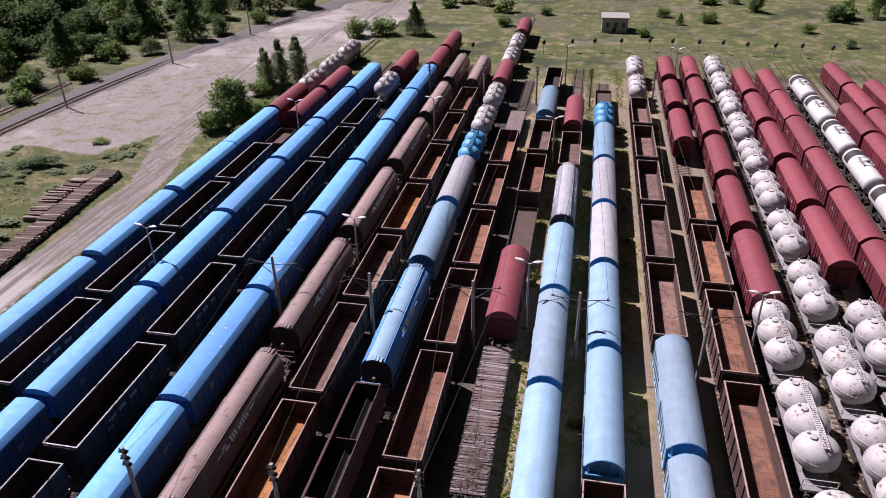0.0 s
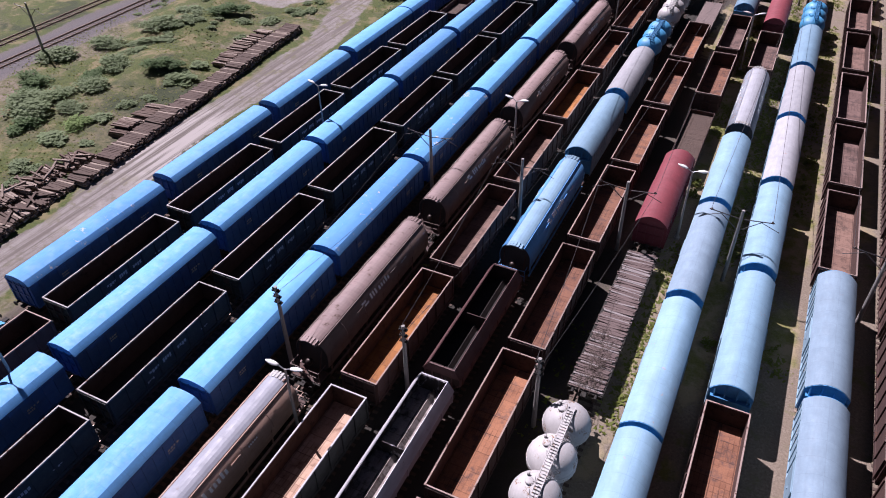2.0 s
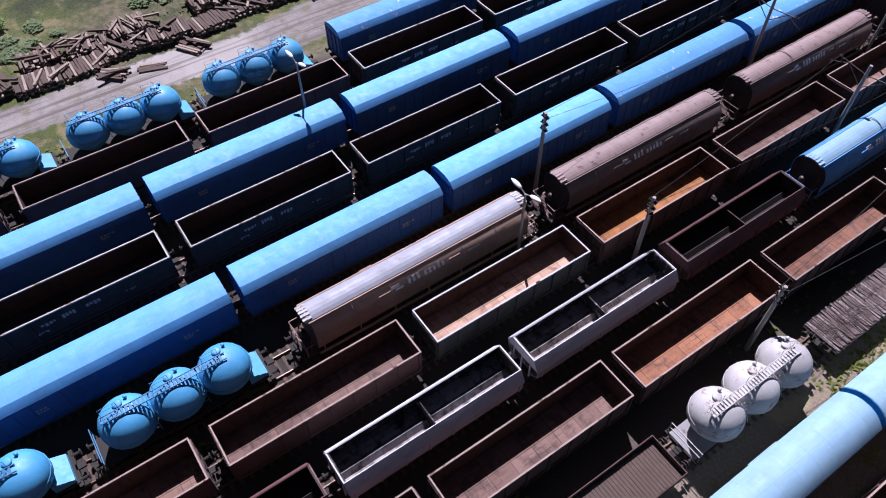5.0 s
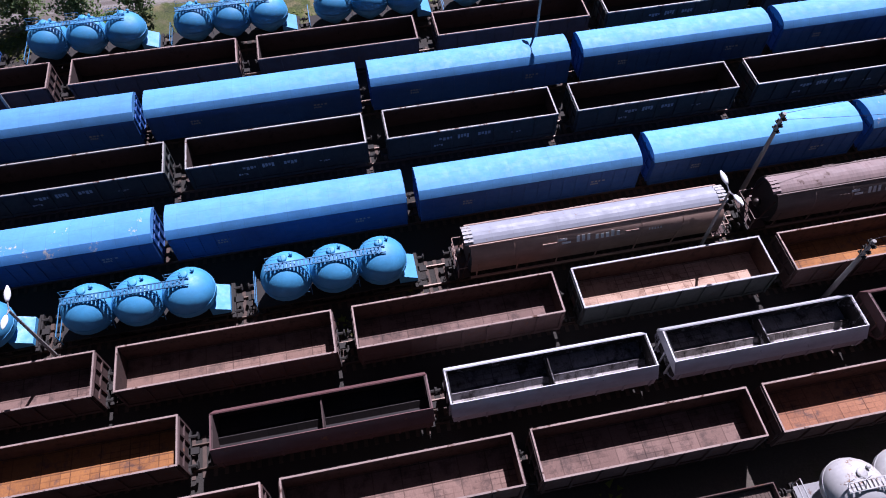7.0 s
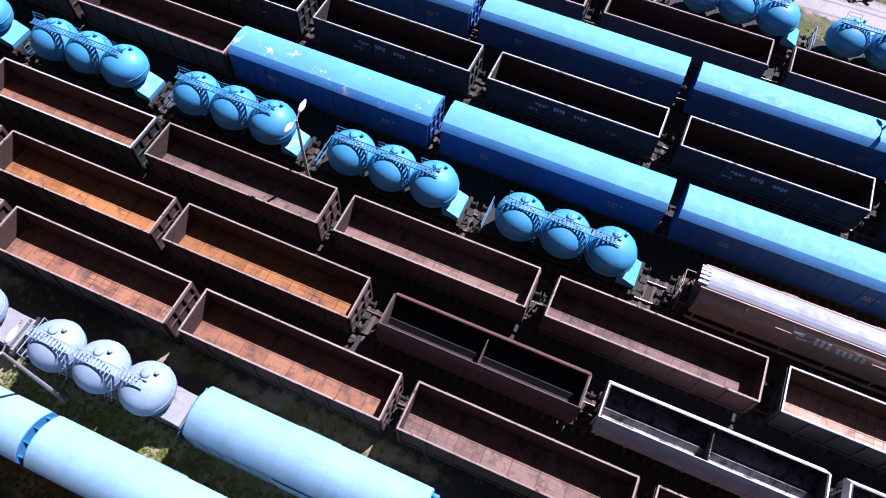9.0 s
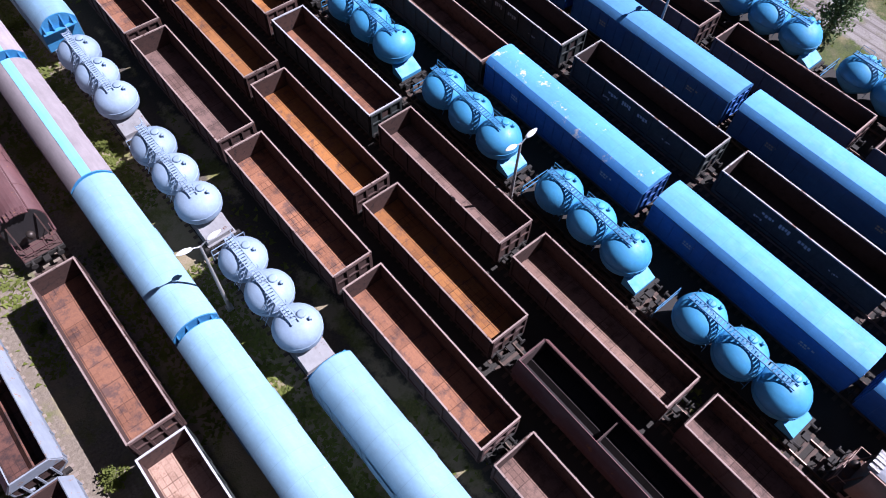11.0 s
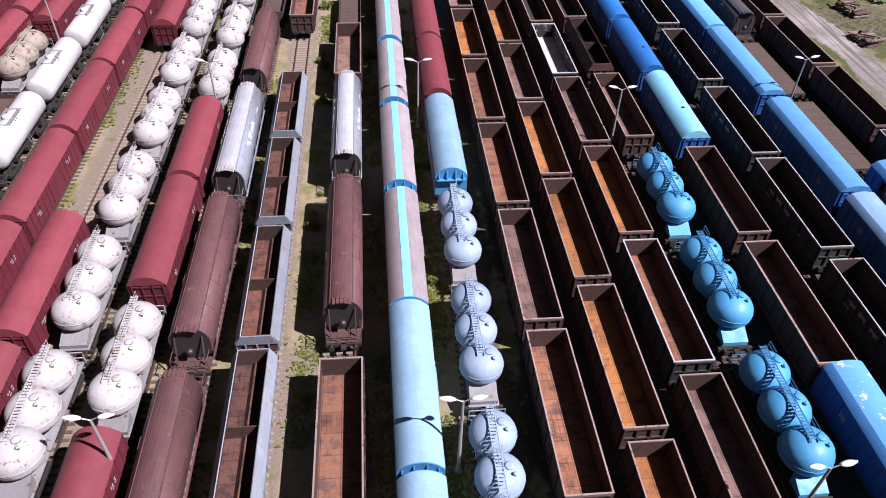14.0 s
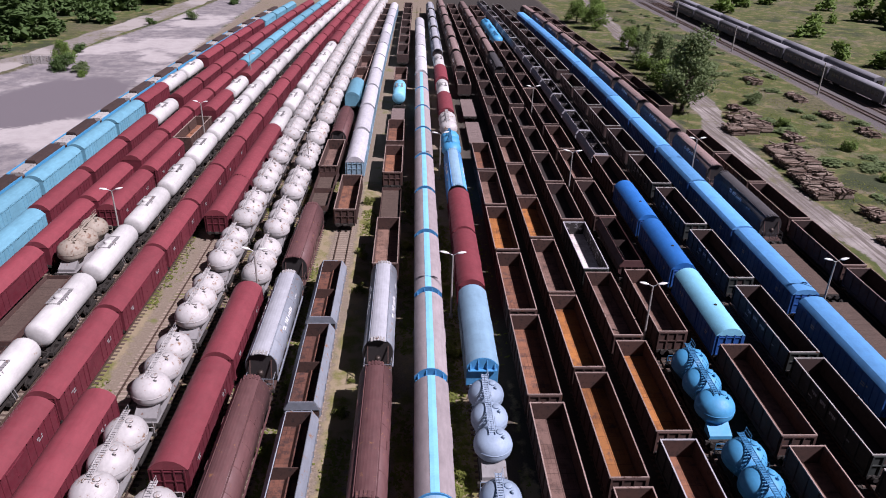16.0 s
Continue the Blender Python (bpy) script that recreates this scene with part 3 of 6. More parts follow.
def grain_hopper(label, wall, roof, length=20.2, body=16.4, height=4.25, text=None):
    """Round-backed grain hopper wagon with open end platforms."""
    e = root("grain_hopper_wagon", label, "wagon", "round-roofed hopper wagons")
    h, b = length / 2 - 0.6, body / 2
    gear(e, length / 2, length - 5.6, 1.1)
    # shell: arched above, drawn in below
    n = 18
    cz, r = 2.75, 1.45
    top = [(r * math.cos(math.pi * k / n), cz + (height - cz) * math.sin(math.pi * k / n)) for k in range(n + 1)]
    prof = [(0.85, 1.15), (1.38, 1.75)] + top + [(-1.38, 1.75), (-0.85, 1.15)]
    bm = bmesh.new()
    extrude_y(bm, prof, -b, b, smooth=True)
    for f in bm.faces:
        if len(f.verts) > 4:
            f.smooth = False
    sh = part("shell", bm, wall, e)
    bm = bmesh.new()
    cover = [(x * 1.01, cz + (z - cz) * 1.012 + 0.01) for x, z in top if z > cz + 1.27]
    extrude_y(bm, cover + [(x, z - 0.06) for x, z in cover][::-1], -b - 0.32, b + 0.32, smooth=False)
    rf = part("roof", bm, roof, e)
    bm = bmesh.new()
    for sx in (-0.82, 0.82):
        box(bm, sx - 0.035, sx + 0.035, -b - 0.1, b + 0.1, 3.93, 4.05)
    part("roof_rail", bm, wall, rf)
    bm = bmesh.new()
    for k in range(1, 6):
        y = -b + k * body / 6
        extrude_y(bm, [(x * 1.008, cz + (z - cz) * 1.01) for x, z in top] + [(x * 0.97, z - 0.03) for x, z in top][::-1], y - 0.03, y + 0.03)
    part("seam", bm, wall, sh)
    for sx in (-1, 1):
        bm = bmesh.new()
        for k in range(7):
            y = -b + 0.4 + k * (body - 0.8) / 6
            beam(bm, (sx * 1.46, y, 2.7), (sx * 1.3, y, 1.1), 0.05)
        box(bm, sx * 1.36 - 0.06, sx * 1.36 + 0.06, -b, b, 1.0, 1.14)
        part("side_frame", bm, wall, e)
        bm = bmesh.new()
        for y in (-b * 0.45, b * 0.2):
            for dy in (0, 0.9):
                beam(bm, (sx * 1.47, y + dy, 2.7), (sx * 1.3, y + dy, 3.5), 0.025)
            beam(bm, (sx * 1.3, y, 3.5), (sx * 1.3, y + 0.9, 3.5), 0.025)
        part("hand_rail", bm, wall, e)
        if text:
            bm = bmesh.new()

            def mark(y, w, lo, hi):
                """A painted bar lying on the curved side, between two angles above the waist."""
                arc = [lo + (hi - lo) * q / 3 for q in range(4)]
                line = [(sx * r * math.cos(v), cz + (height - cz) * math.sin(v)) for v in arc]
                extrude_y(bm, [(px * 1.012, pz + 0.012) for px, pz in line] + [(px * 0.99, pz - 0.01) for px, pz in line[::-1]], y - w / 2, y + w / 2)

            for k in range(8):
                mark(sx * (-1.5 + 0.36 * k + (0.2 if k > 2 else 0)), 0.2, 0.36, 0.66 if k in (0, 1, 2, 6) else 0.58)
            for k in range(2):
                mark(-sx * (2.3 + 0.25 * k), 0.6, 0.36 + 0.17 * k, 0.47 + 0.17 * k)
            for k in range(5):
                mark(sx * (3.4 + 0.2 * k), 0.1, 0.36, 0.45)
            part("emblem", bm, LETTER, e, "plain white emblem bars")
    for sy in (-1, 1):
        bm = bmesh.new()
        y0, y1 = sorted((sy * b, sy * (h - 0.05)))
        box(bm, -1.3, 1.3, y0, y1, 1.06, 1.14)
        part("end_deck", bm, BROWN, e)
        bm = bmesh.new()
        ye = sy * (h - 0.1)
        for x in (-1.25, -0.4, 0.4, 1.25):
            beam(bm, (x, ye, 1.1), (x, ye, 2.2), 0.03)
        for z in (1.65, 2.2):
            beam(bm, (-1.25, ye, z), (1.25, ye, z), 0.03)
        for x in (-1.25, 1.25):
            beam(bm, (x, ye, 2.2), (x, sy * (b + 0.2), 2.2), 0.03)
        part("end_railing", bm, wall, e)
        for x in (-0.95, 0.95):
            bm = bmesh.new()
            beam(bm, (x, sy * (b + 0.05), 3.4), (x, sy * (h - 0.5), 1.12), 0.06)
            part("end_brace", bm, BROWN, e)
        bm = bmesh.new()
        revolve(bm, [(0, 2.0), (0.2, 2.04), (0.27, 2.2), (0.27, 2.4), (0.2, 2.55), (0, 2.6)], 0, sy * (b + 0.5), 12)
        part("air_tank", bm, WHEEL, e, "round grey steel air tank")
        bm = bmesh.new()
        y0, y1 = sorted((sy * (b - 0.25), sy * (b + 0.36)))
        arc = lambda x: cz + (height - cz) * 1.012 * math.sqrt(max(0, 1 - (x / r / 1.01) ** 2))
        for k in range(5):
            x = -0.56 + 0.28 * k
            box(bm, x - 0.08, x + 0.08, y0, y1, arc(x) - 0.03, arc(x) + 0.06)
            if k:
                box(bm, x - 0.22, x - 0.06, y1 - 0.3, y1 - 0.2, arc(x - 0.14) - 0.03, arc(x - 0.14) + 0.035)
        part("roof_grille", bm, RIM_WHITE if roof is SILVER or roof is SILVER_BRIGHT else roof, rf)
        # black sheet on the body end, painting in the deep shade of the recess
        bm = bmesh.new()
        y0, y1 = sorted((sy * (b + 0.004), sy * (b + 0.03)))
        extrude_y(bm, [(x * 0.96, z - 0.03) for x, z in prof], y0, y1)
        part("end_panel", bm, TAR_SHADE, e)
    return e


def silo_wagon(label, paint_mat, deck, length=11.9, walk_mat=None, fine=True, r=1.64, top=4.25):
    e = root("silo_wagon", label, "wagon", "three-vessel silo wagons")
    h = length / 2 - 0.6
    gear(e, length / 2, length - 5.0, 1.1, fine=fine)
    bm = bmesh.new()
    box(bm, -1.05, 1.05, -h, h, 1.06, 1.16)
    part("deck", bm, UNDER if deck is SILO_BLUE else deck, e)
    seg = 22 if fine else 14
    ys = (-3.1, -0.05, 3.0) if length < 13 else (-3.3, 0, 3.3)
    for y in ys:
        bm = bmesh.new()
        dome = [(r * math.sin(q), 2.95 + (top - 2.95) * math.cos(q)) for q in (1.35, 1.12, 0.88, 0.62, 0.36, 0.15)]
        revolve(bm, [(0.35, 1.1), (0.6, 1.3), (r * 0.88, 2.2), (r * 0.97, 2.4), (r, 2.55), (r, 2.95)] + dome + [(0, top)], 0, y, seg)
        if fine:
            revolve(bm, [(r - 0.02, 2.9), (r + 0.025, 2.9), (r + 0.025, 2.96), (r - 0.02, 2.96)], 0, y, seg)
        vs = part("vessel", bm, paint_mat, e)
        if fine:
            bm = bmesh.new()
            revolve(bm, [(0.25, top - 0.25), (0.25, top), (0.29, top + 0.005), (0.29, top + 0.045), (0.18, top + 0.07), (0, top + 0.075)], -0.47, y, 12)
            part("manhole", bm, paint_mat, vs, "raised round manhole lid")
            for x, dy, q in ((-0.72, 0.52, 0.09),):
                bm = bmesh.new()
                zt = 2.95 + (top - 2.95) * math.sqrt(1 - (x * x + dy * dy) / r ** 2)
                revolve(bm, [(q, zt - 0.1), (q, zt + 0.16), (q * 1.35, zt + 0.17), (q * 1.35, zt + 0.22), (0, zt + 0.23)], x, y + dy, 8)
                part("valve", bm, paint_mat, vs)
    wm = walk_mat or (SILO_DEEP if paint_mat is SILO_BLUE else paint_mat)
    x0, x1 = -0.1, 0.36
    bm = bmesh.new()
    for x in (x0, x1):
        box(bm, x - 0.025, x + 0.025, ys[0] - 1.2, ys[2] + 0.35, top + 0.02, top + 0.1)
    n = int((ys[2] - ys[0] + 1.5) / 0.24)
    for k in range(n):
        y = ys[0] - 1.15 + k * 0.24
        box(bm, x0 + 0.02, x1 - 0.02, y, y + 0.15, top + 0.045, top + 0.075)
    for y in ys:
        for x in (x0, x1):
            beam(bm, (x, y, top - 0.2), (x, y, top + 0.05), 0.03)
    part("catwalk", bm, wm, e, "grated walkway over the vessels")
    if fine:
        bm = bmesh.new()
        for y in ys:
            for dy in (-1.0, 0.0):
                beam(bm, (x0, y + dy, top + 0.08), (x0 - 0.04, y + dy, top + 0.75), 0.017)
            for z in (top + 0.45, top + 0.75):
                beam(bm, (x0 - 0.03, y - 1.0, z), (x0 - 0.03, y, z), 0.015)
        part("hand_rail", bm, wm, e)
        for y in ys[:2]:
            # ladder leaning between two vessels, braced to the walkway
            bm = bmesh.new()
            a, b = (0.38, top + 0.06), (1.35, 2.3)
            for dy in (0.95, 1.45):
                beam(bm, (a[0], y + dy, a[1]), (b[0], y + dy, b[1]), 0.022)
                beam(bm, (a[0], y + dy, a[1]), (1.0, y + dy + 0.25, 3.5), 0.016)
            for k in range(1, 8):
                p, q = a[0] + (b[0] - a[0]) * k / 8, a[1] + (b[1] - a[1]) * k / 8
                beam(bm, (p, y + 0.95, q), (p, y + 1.45, q), 0.016)
            part("ladder", bm, wm, e)
    for sy in (-1, 1):
        bm = bmesh.new()
        if sy > 0:
            for v in box(bm, -0.95, 0.95, h - 1.35, h - 0.15, 1.17, 1.5):
                if v.co.z > 1.3 and v.co.y < h - 1:
                    v.co.z = 2.05
            part("end_box", bm, deck if deck is not UNDER else paint_mat, e)
        else:
            for x in (-1.2, 1.2):
                beam(bm, (x, -h + 0.05, 1.1), (x, -h + 0.05, 2.2), 0.035)
            for z in (1.65, 2.2):
                beam(bm, (-1.2, -h + 0.05, z), (1.2, -h + 0.05, z), 0.035)
            part("end_railing", bm, wm, e)
    return e


def tank_wagon(label, paint_mat, length=12.4, r=1.38, stain=True):
    e = root("tank_wagon", label, "wagon", "cylindrical tank wagons")
    h = length / 2 - 0.75
    gear(e, length / 2, length - 5.0, 1.1)
    bm = bmesh.new()
    n, cz = 20, 2.6
    prof = [(0.0, -h - 0.0), (r * 0.6, -h + 0.08), (r * 0.9, -h + 0.25), (r, -h + 0.5), (r, h - 0.5), (r * 0.9, h - 0.25), (r * 0.6, h - 0.08), (0, h)]
    revolve(bm, prof, 0, 0, n)
    bmesh.ops.rotate(bm, verts=bm.verts, cent=(0, 0, 0), matrix=Matrix.Rotation(radians(-90), 3, "X"))
    bmesh.ops.translate(bm, verts=bm.verts, vec=(0, 0, cz))
    tk = part("tank", bm, paint_mat, e)
    if stain:
        bm = bmesh.new()
        a = [(r * 1.006 * math.cos(math.pi * k / 14), cz + r * 1.006 * math.sin(math.pi * k / 14)) for k in range(15)]
        extrude_y(bm, a + [(x * 0.98, z - 0.03) for x, z in a][::-1], h * 0.45, h * 0.8)
        part("black_band", bm, TAR_SHADE, tk, "tar-black band round the barrel")
    bm = bmesh.new()
    revolve(bm, [(0.42, cz + r - 0.1), (0.42, cz + r + 0.22), (0.34, cz + r + 0.3), (0, cz + r + 0.32)], 0, 0.2, 12)
    part("dome", bm, paint_mat, tk)
    bm = bmesh.new()
    for sx in (-0.55, 0.55):
        for k in range(8):
            box(bm, sx - 0.18, sx + 0.18, -1.4 + k * 0.36, -1.1 + k * 0.36, cz + r + 0.02, cz + r + 0.06)
    for sy in (-1.45, 1.5):
        beam(bm, (-0.75, sy, cz + r + 0.04), (0.75, sy, cz + r + 0.04), 0.03)
    for sx in (-0.75, 0.75):
        beam(bm, (sx, 0.0, cz + r), (sx * 2.0, 0.0, 1.2), 0.03)
        beam(bm, (sx, 0.4, cz + r), (sx * 2.0, 0.4, 1.2), 0.03)
    part("walkway", bm, DECK_GREY, e)
    bm = bmesh.new()
    for sy in (-h * 0.6, h * 0.6):
        extrude_y(bm, [(-1.1, 1.08), (1.1, 1.08), (1.2, 2.0), (0.9, 1.6), (-0.9, 1.6), (-1.2, 2.0)], sy - 0.15, sy + 0.15)
    part("saddle", bm, UNDER, e)
    return e


def flat_wagon(label, deck_mat, length=14.2, planks=True, side=0.0, side_mat=None, seed=1, jumble=False):
    e = root("flat_wagon", label, "wagon", "flat wagons")
    rnd = random.Random(seed)
    h = length / 2 - 0.6
    gear(e, length / 2, length - 5.2, 1.15)
    bm = bmesh.new()
    box(bm, -1.35, 1.35, -h, h, 1.1, 1.2)
    part("deck", bm, UNDER, e)
    if jumble:
        k = int(2 * h / 0.15)
        shared = []
        for j in range(5):
            b = bmesh.new()
            box(b, -1.36 + rnd.random() * 0.2, 1.36 - rnd.random() * 0.2, -0.075, 0.075, 0, 0.06)
            me = bpy.data.meshes.new("plank")
            b.to_mesh(me)
            b.free()
            me.materials.append(deck_mat if j else WOOD_PALE)
            shared.append(me)
        for j in range(k):
            o = new("plank", shared[rnd.randrange(5)])
            o.parent = e
            o.location = (rnd.uniform(-0.12, 0.12), -h + 0.08 + j * 0.15, 1.2 + rnd.random() * 0.06)
            o.rotation_euler = (rnd.uniform(-0.1, 0.1), rnd.uniform(-0.03, 0.03), rnd.uniform(-0.09, 0.09))
        bm = bmesh.new()
        for j in range(260):
            y, a, l = -h + rnd.random() ** 1.5 * 6.5 + 0.3, rnd.uniform(0, 6.3), rnd.uniform(0.3, 1.2)
            x = rnd.uniform(-0.9, 0.9)
            beam(bm, (x, y, 1.3 + rnd.random() * 0.2), (x + l * math.cos(a) * 0.6, y + l * math.sin(a), 1.32 + rnd.random() * 0.35), 0.014, 3)
        tagged(part("brushwood", bm, BARK, e), "dry brushwood lying on the planks", kind="stuff")
    else:
        bm = bmesh.new()
        for j in range(int(2 * h / 0.24)):
            y, dz = -h + 0.12 + j * 0.24, rnd.random() * 0.012
            box(bm, -1.32 + rnd.random() * 0.05, 1.32 - rnd.random() * 0.05, y - 0.11, y + 0.11, 1.2, 1.25 + dz)
        tagged(part("planking", bm, deck_mat, e), "row of deck planks", kind="stuff")
    if side:
        for sx in (-1, 1):
            bm = bmesh.new()
            x0, x1 = sorted((sx * 1.36, sx * 1.42))
            box(bm, x0, x1, -h, h, 1.05, 1.2 + side)
            part("side_board", bm, side_mat, e)
        for sy in (-1, 1):
            bm = bmesh.new()
            y0, y1 = sorted((sy * (h + 0.002), sy * (h + 0.06)))
            box(bm, -1.42, 1.42, y0, y1, 1.05, 1.2 + side)
            part("end_board", bm, side_mat, e)
    return e


def car_carrier(label):
    e = root("carrier_wagon", label, "wagon", "low carrier wagons")
    length = 14.5
    h = length / 2 - 0.5
    gear(e, length / 2, length - 5, 1.1, fine=False)
    bm = bmesh.new()
    box(bm, -1.3, 1.3, -h, h, 1.1, 1.3)
    part("deck", bm, BROWN, e)
    for sx in (-1, 1):
        bm = bmesh.new()
        x0, x1 = sorted((sx * 1.3, sx * 1.42))
        box(bm, x0, x1, -h, h, 0.9, 1.75)
        part("side_board", bm, SILO_BLUE, e, "blue side board")
    bm = bmesh.new()
    extrude_y(bm, [(-1.1, 1.3), (1.1, 1.3), (0.7, 2.2), (-0.7, 2.2)], -h + 0.4, h * 0.3)
    part("load", bm, INNER_DARK, e)
    bm = bmesh.new()
    extrude_y(bm, [(-1.1, 1.3), (1.1, 1.3), (0.9, 1.8), (-0.9, 1.8)], h * 0.35, h - 0.4)
    part("pale_load", bm, RIM_WHITE, e)
    return e


def coach(label):
    e = root("passenger_coach", label, "railway coach", "parked passenger coaches")
    L, hw = 24.5, 1.42
    gear(e, L / 2, 17.0, 1.1, fine=False)
    h = L / 2 - 0.4
    bm = bmesh.new()
    box(bm, -hw, hw, -h, h, 0.95, 3.45)
    part("body", bm, COACH, e)
    bm = bmesh.new()
    extrude_y(bm, [(hw * math.cos(math.pi * k / 8), 3.45 + 0.6 * math.sin(math.pi * k / 8)) for k in range(9)], -h, h, smooth=True)
    part("roof", bm, COACH_ROOF, e)
    bm = bmesh.new()
    box(bm, -0.006, 0.006, -0.55, 0.55, 2.1, 3.0)
    wm = bpy.data.meshes.new("window")
    bm.to_mesh(wm)
    bm.free()
    wm.materials.append(GLASS_DARK)
    for sx in (1,):
        for k in range(11):
            o = new("window", wm)
            o.parent, o.location = e, (sx * (hw + 0.004), -9.5 + k * 1.9, 0)
    for sy in (-1, 1):
        bm = bmesh.new()
        y0, y1 = sorted((sy * h, sy * (h + 0.38)))
        box(bm, -0.6, 0.6, y0, y1, 1.0, 3.2)
        part("gangway", bm, UNDER, e)
    return e


PROTO = {}


